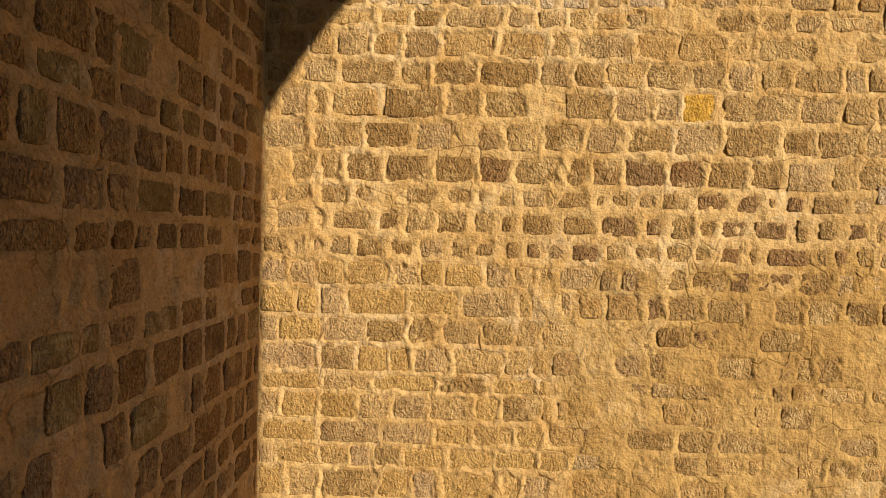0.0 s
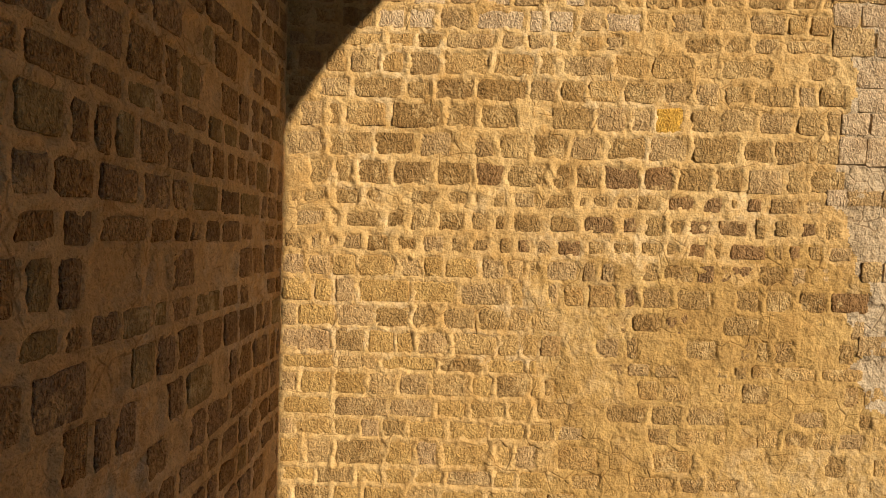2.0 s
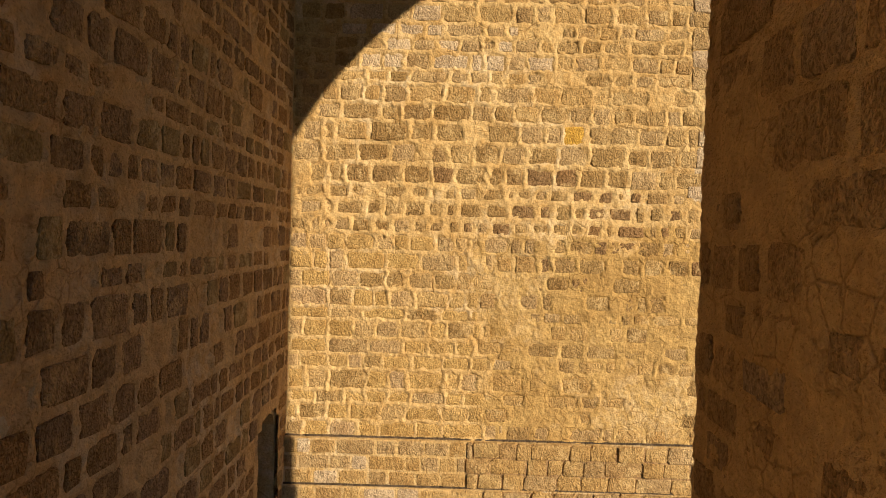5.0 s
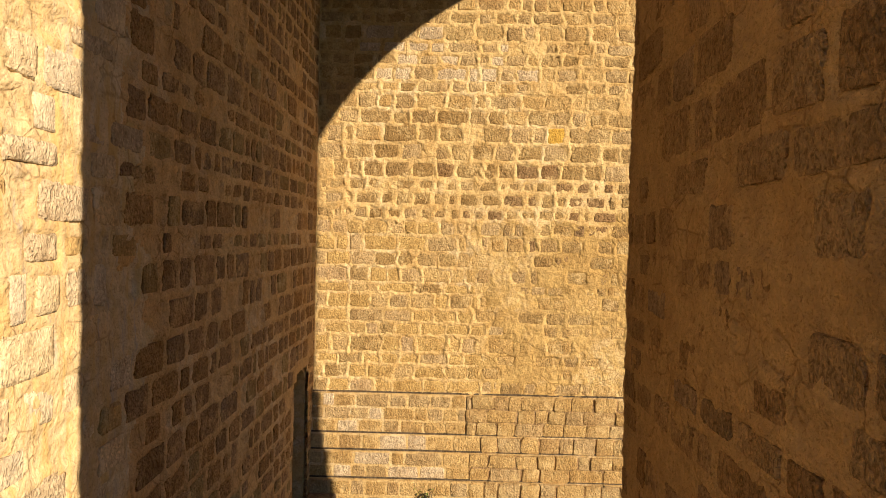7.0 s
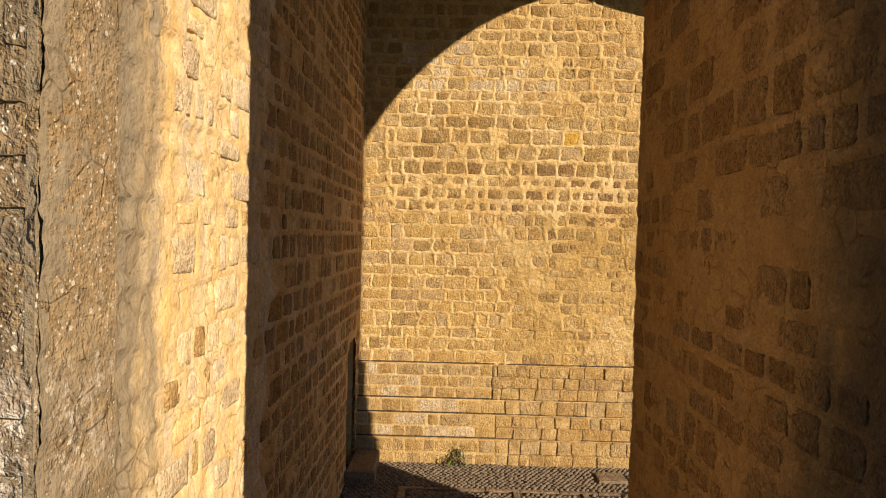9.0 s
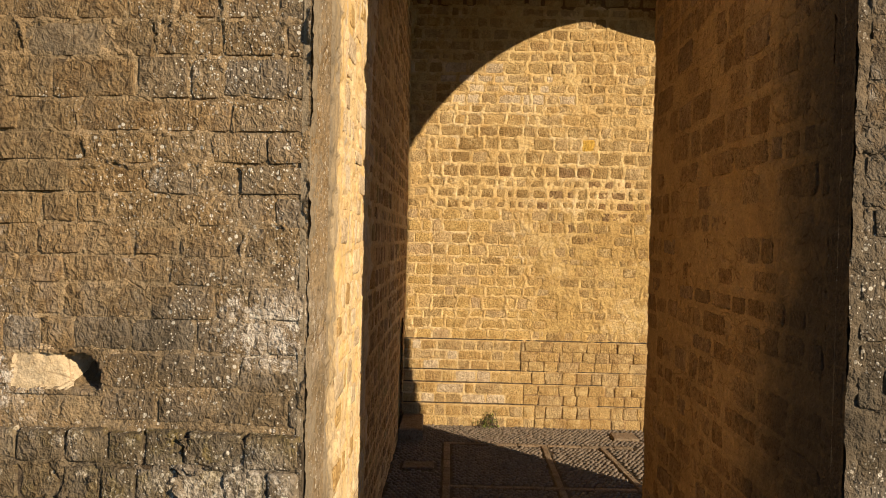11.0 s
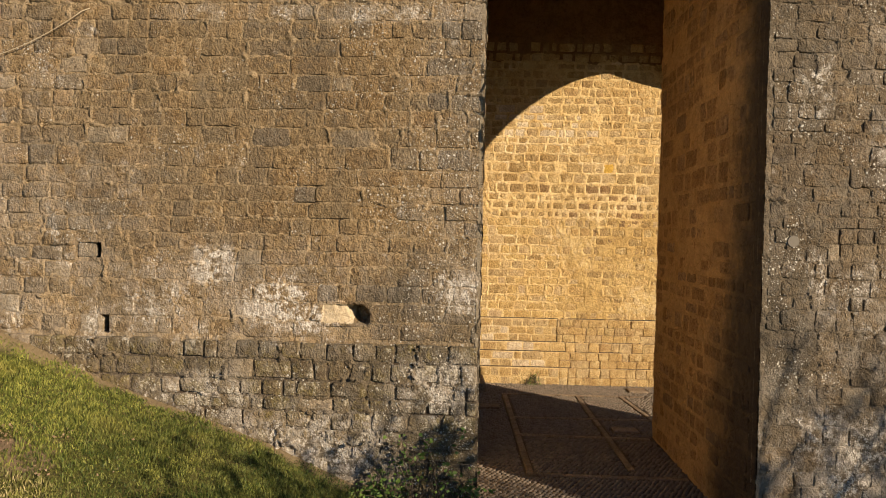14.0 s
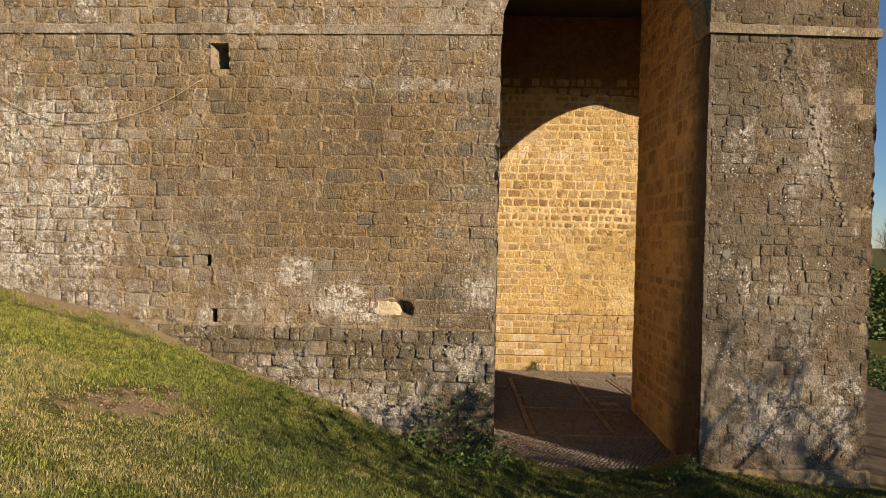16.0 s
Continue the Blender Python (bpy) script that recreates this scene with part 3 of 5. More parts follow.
ground = tagged(new("ground", mesh_of("ground", verts, faces, M_SOIL, True)), "grassy bank falling towards the stone gateway", "ground", "", "structure")

# ---- the front wall ----
wall_front = setting("wall_front", holed_wall(-26.0, 0.0, -1.0, 13.0, 0.05, 0.6, [(*NICHE, 0.34), (*HOLE_TOP, 0.4), (*HOLE_MID, 0.3), (*HOLE_LOW, 0.3)]),
                     M_MORTAR_FRONT, "weathered grey-brown coursed stone wall beside the arch", "wall")


def pick_front(u, v, r):
    return M_FRONT_PALE if r.random() < 0.04 else M_FRONT


wall_front.rotation_euler = (0, 0, TURN)
FRONT_ROWS = [0.248, 0.267, 0.246, 0.246, 0.205, 0.225, 0.224, 0.225, 0.223, 0.244, 0.304, 0.263, 0.24, 0.25, 0.23, 0.26, 0.24, 0.25, 0.24, 0.25, 0.24, 0.25]
front_holes = [NICHE, HOLE_TOP, HOLE_MID, HOLE_LOW]
stones = courses(-12.0, -0.01, 2.738, 8.14, FRONT_ROWS, 0.41, 0.018, 21, 0.12) + courses(-12.0, -0.01, 8.32, 10.6, 0.25, 0.42, 0.02, 22)
stones = outside(stones, front_holes)
lay(wall_front, "front", near_first(stones, -1.5, 4.5), (0, 0, 0), (1, 0, 0), (0, -1, 0), pick_front, 300, True, 0.03, (0.0, 0.009))
sheet(wall_front, "mortar", stones, (0, 0, 0), (1, 0, 0), (0, -1, 0), (-11.6, 0.0, 2.64, 10.2), 0.024, [M_MORTAR_FRONT], 1, 0.007, -0.014, 0.018, 0.045, front_holes, None, 0.034)

# the rougher base that stands a little proud, with open joints
base = part("wall_base", box_bm(-14.0, -0.006, -0.05, 0.06, -0.5, 2.66, 0.02), M_GAP, wall_front, "rubble plinth of mossy stones")


def pick_base(u, v, r):
    return M_BASE if r.random() < 0.92 else M_FRONT_PALE


BASE_TOP = 2.45
crown = courses(-12.0, -0.01, BASE_TOP, 2.70, [0.25], 0.31, 0.022, 31, 0.1)
rubble = courses(-12.0, -0.01, 0.0, BASE_TOP, [0.24, 0.19, 0.25, 0.2, 0.23, 0.17, 0.22, 0.25, 0.19, 0.23, 0.28], 0.33, 0.03, 32, 0.3)
crown, rubble = ([s for s in row if s[1] > ground_height(s[0], 0) - 0.25] for row in (crown, rubble))
lay(wall_front, "base", near_first(crown, -1.0, 2.6), (0, -0.05, 0), (1, 0, 0), (0, -1, 0), pick_base, 60, True, 0.03, (0.03, 0.062))
lay(wall_front, "base", near_first(rubble, -1.0, 2.0), (0, -0.05, 0), (1, 0, 0), (0, -1, 0), pick_base, 230, True, 0.03, (0.02, 0.052))
sheet(wall_front, "mortar", crown + rubble, (0, -0.09, 0), (1, 0, 0), (0, -1, 0), (-11.6, 0.0, -0.1, 2.66), 0.026, [M_MORTAR_BASE], 8, -0.012, -0.035, 0.036, 0.06, (), None, 0.05)

# ---- the pier right of the arch ----
pier_u, pier_n = Vector((1, PIER_LEAN, 0)).normalized(), Vector((PIER_LEAN, -1, 0)).normalized()
pier = setting("wall_pier", prism_bm([(JAMB_R + 0.01, pier_y(JAMB_R) + 0.15, -1), (JAMB_R + 0.05, pier_y(JAMB_R) + 0.08, -1), (JAMB_R + 0.13, pier_y(JAMB_R) + 0.06, -1), (6.72, pier_y(6.72) + 0.06, -1), (PIER_C[0], PIER_C[1], -1),
                                      (PIER_B[0] + 0.05, PIER_B[1], -1), (3.73, -0.02, -1)], (0, 0, 14.0)),
               M_MORTAR_FRONT, "broad grey stone pier carrying the arch", "wall")


def scar(z):
    return 5.37 + (7.48 - z) * 0.327 if z > 4.33 else 6.4 + 0.1 * math.sin(z * 5)


def pick_pier(u, v, r):
    return M_FRONT_PALE if r.random() < 0.03 else M_PIER


stones = courses(JAMB_R + 0.09, 6.73, 0.42, 2.55, 0.27, 0.43, 0.014, 41) + courses(JAMB_R + 0.09, 6.73, 2.55, 8.14, 0.23, 0.31, 0.02, 42, 0.3) + courses(JAMB_R + 0.09, 6.73, 8.32, 10.6, 0.25, 0.45, 0.02, 43)
stones = [s for s in stones if s[0] < scar(s[1]) or s[1] < 2.55 or s[1] > 8.14]
lay(pier, "pier", near_first(stones, 4.2, 3.5), (0, PIER_A, 0), pier_u, pier_n, pick_pier, 290, True, 0.04, (-0.008, 0.005))
rubble = stones
stones = [s for s in courses(5.35, 6.73, 2.55, 8.14, 0.26, 0.40, 0.012, 44) if s[0] >= scar(s[1])]
lay(pier, "pier", stones, (0, PIER_A + 0.01, 0), pier_u, pier_n, pick_pier, 60, False, 0.04, (-0.004, 0.006))
sheet(pier, "mortar", rubble + stones, (0, PIER_A + 0.01, 0), pier_u, pier_n, (JAMB_R + 0.02, 6.73, 0.30, 10.2), 0.024, [M_MORTAR_PIER], 2, 0.010, -0.010, 0.020, 0.05, (), None, 0.03)
r = random.Random(12)
for i in range(44):
    z = 4.8 + 2.7 * i / 44 + r.uniform(-0.05, 0.05)
    size = r.uniform(0.04, 0.1)
    verts, faces = ROUGH_SHAPES[r.randrange(30)]
    at = scar(z) + r.uniform(-0.09, 0.04)
    m = pose(at, pier_y(at) + 0.025, z, 90, r.uniform(-30, 30), 0) @ Matrix.Diagonal((size * 1.2, size, 0.034 + r.uniform(0, 0.014), 1))
    piece("broken_stone", mesh_of("broken_stone", verts, faces, M_FRONT_PALE, STONE_FLAGS), pier, m)
part("footing", slab_bm([(JAMB_R + 0.1, pier_y(JAMB_R) - 0.08), (6.78, pier_y(6.78) - 0.08), (6.78, 0.4), (JAMB_R + 0.1, 0.4)], -0.6, 0.36, 0.03), M_MORTAR_FRONT, pier, "smooth rendered footing")

# ---- the front arch ----
ARCH_C, ARCH_R = JAMB_R / 2, JAMB_R / 2


def arc(c, z, r, a0, a1, n):
    return [(c + r * math.cos(radians(a0 + (a1 - a0) * i / n)), z + r * math.sin(radians(a0 + (a1 - a0) * i / n))) for i in range(n + 1)]


outline = [(0.0, 13.0), (0.0, SPRING)] + arc(ARCH_C, SPRING, ARCH_R, 180, 0, 32)[1:] + [(JAMB_R, 13.0)]
arch = setting("wall_arch", prism_bm([(x, 0.02 + TURN * x, z) for x, z in outline], (0, 0.6, 0)), M_MORTAR_FRONT, "round stone arch over the passage", "wall")
for i in range(22):
    a0, a1 = 180 - i * 180 / 22 - 0.3, 180 - (i + 1) * 180 / 22 + 0.3
    r0, r1 = ARCH_R - 0.012, ARCH_R + 0.42 + 0.05 * (i % 2)
    ring = [(ARCH_C + r * math.cos(radians(t)), SPRING + r * math.sin(radians(t))) for r, t in ((r0, a0), (r1, a0), (r1, a1), (r0, a1))]
    part("voussoir", prism_bm([(x, -0.004 + TURN * x, z) for x, z in ring], (0, 0.634, 0)), M_FRONT_PALE, arch)
for x0, x1, y, lean, owner in ((-13.0, 0.02, -0.03, 0.0, wall_front), (JAMB_R - 0.02, 6.78, PIER_A - 0.045, PIER_LEAN, pier)):
    r = random.Random(int(x1 * 10))
    x = x0
    while x < x1 - 0.01:
        e = min(x1, x + r.uniform(0.55, 0.95))
        out = y - r.uniform(0, 0.012)
        block = [(x + 0.002, out + lean * x), (e - 0.002, out + lean * e), (e - 0.002, 0.3), (x + 0.002, 0.3)]
        part("impost", slab_bm(block, 8.14, 8.31 + r.uniform(-0.012, 0.012), 0.014), M_FRONT_PALE, owner, "projecting stone impost band")
        x = e

# niche, broken open: smooth pale plaster runs in towards a ragged dark void
xs, zs = np.linspace(NICHE[0] - 0.03, NICHE[1] + 0.03, 62), np.linspace(NICHE[2] - 0.03, NICHE[3] + 0.03, 30)
x, z = np.meshgrid(xs, zs)
across, along = (x - NICHE[0] - 0.535 + 0.25 * (z - 3.09)) / 0.165, (z - 3.10 + 0.18 * (x - NICHE[0] - 0.535)) / 0.145
void = across ** 2 + along ** 2 + 0.5 * rough_noise(x, z, 9.0, 3, 31)
deep = 0.012 + 0.05 * np.clip((x - NICHE[0]) / 0.42, 0, 1) ** 2 + 0.02 * rough_noise(x, z, 7.0, 4, 32)
deep = np.where(x > NICHE[0] + 0.5, 0.004 + 0.03 * rough_noise(x, z, 10.0, 4, 33), deep)
edge = np.minimum(np.minimum(x - NICHE[0], NICHE[1] - x), np.minimum(z - NICHE[2], NICHE[3] - z)) + 0.03 * rough_noise(x, z, 12.0, 3, 34)
deep = np.where(edge < 0.012, -0.008 + 0.015 * rough_noise(x, z, 14.0, 3, 35), deep)
deep = deep + np.clip((1.0 - void) * 1.4, 0, 1) * 0.27
verts = np.stack([x, deep, z], -1).reshape(-1, 3)
faces = [(b * 62 + a, b * 62 + a + 1, (b + 1) * 62 + a + 1, (b + 1) * 62 + a) for b in range(29) for a in range(61)]
lined = [0 if xs[a] < NICHE[0] + 0.44 and edge[b, a] > 0.006 else 1 for b in range(29) for a in range(61)]
piece("niche_plaster", mesh_of("niche_plaster", verts, faces, [M_NICHE, M_FRONT], True, lined), wall_front, None, "pale plaster lining of the broken niche")
part("niche_plaster", box_bm(NICHE[0] + 0.2, NICHE[0] + 0.33, -0.016, 0.02, NICHE[3] - 0.004, NICHE[3] + 0.06, 0.025), M_WHITE, wall_front, "white plaster patch")
# pale blocks by the two lower holes; the first stands for a sunlit splay
part("hole_lining", box_bm(HOLE_MID[0] + 0.004, HOLE_MID[1] - 0.12, 0.03, 0.295, HOLE_MID[2] + 0.004, HOLE_MID[3] - 0.004, 0.02), M_FRONT_PALE, wall_front, "pale block standing for the sunlit side of the hole")
part("pale_block", box_bm(HOLE_LOW[0] - 0.29, HOLE_LOW[0] - 0.004, -0.016, 0.1, HOLE_LOW[2] - 0.01, HOLE_LOW[3] + 0.01, 0.016), M_FRONT_PALE, wall_front, "salt-whitened stone beside the slot")
# splayed lining of the upper hole
part("hole_lining", prism_bm([(HOLE_TOP[0] + 0.003, 0.0, HOLE_TOP[2] + 0.003), (HOLE_TOP[0] + 0.22, 0.39, HOLE_TOP[2] + 0.003), (HOLE_TOP[0] + 0.003, 0.39, HOLE_TOP[2] + 0.003)], (0, 0, HOLE_TOP[3] - HOLE_TOP[2] - 0.006)), M_FRONT_PALE, wall_front, "splayed stone lining")

# ---- the passage: left wall, right wall, far wall, ceiling ----
LEFT_LEN = math.hypot(BACK, BACK * SLANT)
left_u = Vector((SLANT, 1, 0)).normalized()
left_n = Vector((1, -SLANT, 0)).normalized()
DOOR = (8.22, 9.16, FLOOR, 2.2)
DOOR_HEAD = [(DOOR[0], DOOR[3]), (DOOR[0] + 0.1, DOOR[3] + 0.16), ((DOOR[0] + DOOR[1]) / 2, DOOR[3] + 0.3), (DOOR[1] - 0.1, DOOR[3] + 0.16), (DOOR[1], DOOR[3])]


def left_xyz(u, v, out=0.0):
    p = left_u * u + left_n * out
    return (p.x, p.y, v)


def left_wall_bm():
    bm = bmesh.new()
    start, end = 0.60, LEFT_LEN + 0.6

    def quad(*p):
        bm.faces.new([bm.verts.new(left_xyz(q[0], q[1], (q[2] if len(q) > 2 else 0.0) - 0.05)) for q in p])

    quad((start, -1), (DOOR[0], -1), (DOOR[0], 13), (start, 13))
    quad((DOOR[1], -1), (end, -1), (end, 13), (DOOR[1], 13))
    quad(*DOOR_HEAD, (DOOR[1], 13), (DOOR[0], 13))
    ring = [(DOOR[0], -1)] + DOOR_HEAD + [(DOOR[1], -1)]
    for p, q in zip(ring, ring[1:]):
        quad((*p, 0), (*q, 0), (*q, -0.9), (*p, -0.9))
    for s, t in ((start, DOOR[0]), (DOOR[1], end)):
        quad((s, -1, -0.9), (s, 13, -0.9), (t, 13, -0.9), (t, -1, -0.9))
    quad((DOOR[0], DOOR[3] + 0.3, -0.9), (DOOR[0], 13, -0.9), (DOOR[1], 13, -0.9), (DOOR[1], DOOR[3] + 0.3, -0.9))
    bmesh.ops.remove_doubles(bm, verts=bm.verts[:], dist=0.0005)
    return bm


wall_left = setting("wall_left", left_wall_bm(), M_MORTAR, "shaded coursed stone wall lining the passage", "wall")


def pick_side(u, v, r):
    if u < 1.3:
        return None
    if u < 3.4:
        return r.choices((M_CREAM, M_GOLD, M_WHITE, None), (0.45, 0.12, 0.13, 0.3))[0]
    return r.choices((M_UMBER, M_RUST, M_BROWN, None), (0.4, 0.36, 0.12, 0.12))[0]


stones = courses(0.62, LEFT_LEN, FLOOR, TOP, 0.265, 0.34, 0.065, 51)
stones = outside(stones, [(DOOR[0], DOOR[1], -1, DOOR[3] + 0.3)])
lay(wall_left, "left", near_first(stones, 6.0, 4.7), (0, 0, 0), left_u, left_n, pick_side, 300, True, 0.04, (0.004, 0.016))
sheet(wall_left, "mortar", [s for s in stones if s[0] > 3.4 or (s[0] * 7 + s[1] * 13) % 1 > 0.35], (0, 0, 0), left_u, left_n, (0.0, LEFT_LEN, -0.1, TOP), 0.027, [M_MORTAR_WARM, M_PLASTER], 3, 0.006, -0.016, 0.014, 0.035,
      [(DOOR[0], DOOR[1], -1, DOOR[3] + 0.16), (DOOR[0] + 0.12, DOOR[1] - 0.12, 0, DOOR[3] + 0.26)], lambda x, y: x + 1.2 * rough_noise(x, y, 0.8, 4, 77) < 3.5)
part("reveal", prism_bm([(-0.06, -0.004, -0.5), (-0.016, -0.004, -0.5), (-0.042, 0.594, -0.5), (-0.08, 0.594, -0.5)], (0, 0, SPRING + 0.44)), M_PLASTER, wall_front, "smooth pale rendered reveal")
right_a, right_b = Vector((PIER_B[0], PIER_B[1], 0)), Vector((3.685, -0.02, 0))
right_u = (right_b - right_a).normalized()
right_n = right_u.cross(Vector((0, 0, 1)))
right_len = (right_b - right_a).length


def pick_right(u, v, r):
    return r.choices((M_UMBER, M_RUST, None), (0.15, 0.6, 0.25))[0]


stones = courses(0.0, right_len, FLOOR, TOP, 0.31, 0.46, 0.07, 61)
origin = right_a
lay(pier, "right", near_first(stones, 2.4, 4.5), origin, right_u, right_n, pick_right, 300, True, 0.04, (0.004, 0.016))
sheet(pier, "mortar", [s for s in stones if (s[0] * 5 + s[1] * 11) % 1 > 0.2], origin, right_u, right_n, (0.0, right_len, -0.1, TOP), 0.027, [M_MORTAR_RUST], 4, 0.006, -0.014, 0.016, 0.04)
stones = courses(0.0, 0.23, FLOOR, SPRING, 0.30, 0.5, 0.015, 62)
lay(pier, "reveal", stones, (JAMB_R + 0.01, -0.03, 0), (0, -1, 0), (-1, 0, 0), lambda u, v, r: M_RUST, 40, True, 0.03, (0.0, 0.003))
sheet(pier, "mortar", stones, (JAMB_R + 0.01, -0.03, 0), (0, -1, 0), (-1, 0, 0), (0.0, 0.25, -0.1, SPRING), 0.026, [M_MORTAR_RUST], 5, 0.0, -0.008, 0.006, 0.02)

FAR = 0.49            # where the far wall's own measure along x begins
FAR_L, FAR_R = -0.46, 6.41
wall_far = setting("wall_far", box_bm(FAR_L + FAR - 1.5, FAR_R + FAR, BACK + 0.05, BACK + 1.2, -1, 13.0), M_MORTAR, "sunlit golden sandstone wall closing the passage", "wall")


def pale_edge(v):
    """Where the bleached end of the far wall begins."""
    return 5.12 + 0.07 * math.sin(v * 3.1) + (0.0 if v > 5.0 else (5.0 - v) * 0.37)


def seam(v):
    """Where the dressed courses end and the patched half begins."""
    return 2.04 + max(0.0, 4.5 - v) * 0.14


def pick_dressed(u, v, r):
    return r.choices((M_ASHLAR, M_GREY, M_BROWN), (0.84, 0.08, 0.08))[0]


def pick_patched(u, v, r):
    if v > 4.0 and u > 2.9 or 3.7 < v < 4.02 and u > 3.3:
        return r.choices((M_MAUVE, M_BROWN, M_GREY), (0.2, 0.5, 0.3))[0]
    return r.choices((M_GOLD, M_GREY, M_BROWN), (0.55, 0.25, 0.2))[0]


def patched_shows(u, v, r):
    """How much of the patched half stands clear of its mortar."""
    if u < seam(v) + 0.5:
        return r.random() < 0.7
    return r.random() < (0.85 if v > 4.0 or 3.7 < v < 4.02 and u > 3.3 else 0.78)


def pick_upper(u, v, r):
    if v < LOW_TOP + 0.69:
        return r.choices((M_MAUVE, M_BROWN, M_GREY), (0.3, 0.55, 0.15) if u > 2.6 else (0.05, 0.6, 0.35))[0]
    if v < LOW_TOP + 0.98:
        return r.choices((M_BROWN, M_GREY, M_MAUVE), (0.5, 0.35, 0.15))[0]
    if v < LOW_TOP + 1.81:
        return r.choices((M_GREY, M_BROWN, M_GOLD), (0.6, 0.22, 0.18))[0]
    if 7.0 < v < 7.9 and 0.3 < u < 3.0:
        return r.choices((M_WHITE, M_GREY), (0.45, 0.55))[0]
    return r.choices((M_GOLD, M_GREY, M_BROWN), (0.45, 0.35, 0.2))[0]


LOW_ROWS = [0.233, 0.237, 0.192, 0.288, 0.211, 0.223, 0.255, 0.172, 0.26, 0.254, 0.267, 0.24]
DARK_ROWS = [0.228, 0.247, 0.208]
HIGH_ROWS = [0.29, 0.296, 0.282, 0.258, 0.263, 0.188, 0.25, 0.2, 0.2, 0.27]
LOW_TOP = 1.93 + sum(LOW_ROWS)
DARK_TOP = LOW_TOP + sum(DARK_ROWS)
OCHRE = (3.27, 3.57, DARK_TOP + 0.586, DARK_TOP + 0.868)
far_at = ((FAR, BACK, 0), (1, 0, 0), (0, -1, 0))
shown = []
r = random.Random(70)
dressed, patched, v = [], [], 1.93
for i, h in enumerate(LOW_ROWS):
    end = seam(v + h / 2) + r.uniform(-0.12, 0.12)
    dressed += courses(FAR_L, end, v, v + h, [h], 0.35, 0.042, 700 + i)
    patched += [s for s in courses(end, FAR_R, v, v + h, [h], 0.29, 0.06, 740 + i) if s[0] < pale_edge(s[1])]
    v += h
shown += dressed
lay(wall_far, "far", near_first(dressed, 1.2, 4.2), *far_at, pick_dressed, 130, False, 0.04, (0.0, 0.007))
patched = [s for s in patched if patched_shows(s[0], s[1], r)]
shown += [s for s in patched if r.random() < 0.75]
lay(wall_far, "far", near_first(patched, 3.5, 4.2), *far_at, pick_patched, 130, True, 0.04, (0.0, 0.008))
stones = courses(FAR_L, FAR_R, LOW_TOP, DARK_TOP, DARK_ROWS, 0.265, 0.085, 73, 0.1) + courses(FAR_L, FAR_R, DARK_TOP, TOP, HIGH_ROWS, 0.335, 0.055, 76, 0.2)
stones = [s for s in outside(stones, [OCHRE]) if s[0] < pale_edge(s[1]) and s[1] < 9.6 and r.random() < 0.94]
shown += stones
lay(wall_far, "far", near_first(stones, 2.4, 5.6), *far_at, pick_upper, 300, True, 0.04, (0.0, 0.010))
ochre = [((OCHRE[0] + OCHRE[1]) / 2, (OCHRE[2] + OCHRE[3]) / 2, 0.27, 0.25)]
lay(wall_far, "far", ochre, *far_at, lambda u, v, r: M_OCHRE, 1, False, 0.04, (0.008, 0.009))
shown += ochre


def far_zone(x, y):
    """Bleached at the torn end, browner in the middle of that half, painted in shade near the ceiling, sandy elsewhere.
    """
    wave = rough_noise(x, y, 1.5, 4, 99)
    tan = (x + 0.5 * wave > 2.05 + np.maximum(0, 4.5 - y) * 0.14) & (y + wave < 4.6)
    zone = np.where(x + 0.5 * wave > np.vectorize(pale_edge)(y), 1, np.where(tan, 2, 0))
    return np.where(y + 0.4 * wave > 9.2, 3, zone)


# the bleached, torn end of the wall: open joints above, smeared stones below
stones = [s for s in courses(5.0, FAR_R - 0.1, LOW_TOP + 1.0, 9.5, 0.255, 0.36, 0.012, 74) if s[0] > pale_edge(s[1])]
shown += stones
lay(wall_far, "far", stones, (FAR, BACK - 0.004, 0), (1, 0, 0), (0, -1, 0), lambda u, v, r: M_WHITE if r.random() < 0.75 else M_GREY, 80, True, 0.03, (0.002, 0.016))
stones = [s for s in courses(5.0, FAR_R, 1.93, LOW_TOP + 1.0, 0.26, 0.36, 0.02, 75) if s[0] > pale_edge(s[1])]
lay(wall_far, "far", stones, (FAR, BACK - 0.008, 0), (1, 0, 0), (0, -1, 0), lambda u, v, r: r.choices((M_WHITE, M_GREY, None), (0.15, 0.3, 0.55))[0], 80, True, 0.04, (0.004, 0.014))
shown += [s for s in stones if (s[0] * 7 + s[1] * 13) % 1 > 0.55]
sheet(wall_far, "mortar", shown, *far_at, (FAR_L, FAR_R, 1.90, TOP), 0.021, [M_MORTAR, M_GREYWASH, M_MORTAR_TAN, M_SHADED_RENDER], 6, 0.006, -0.014, 0.016, 0.034,
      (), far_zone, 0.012)

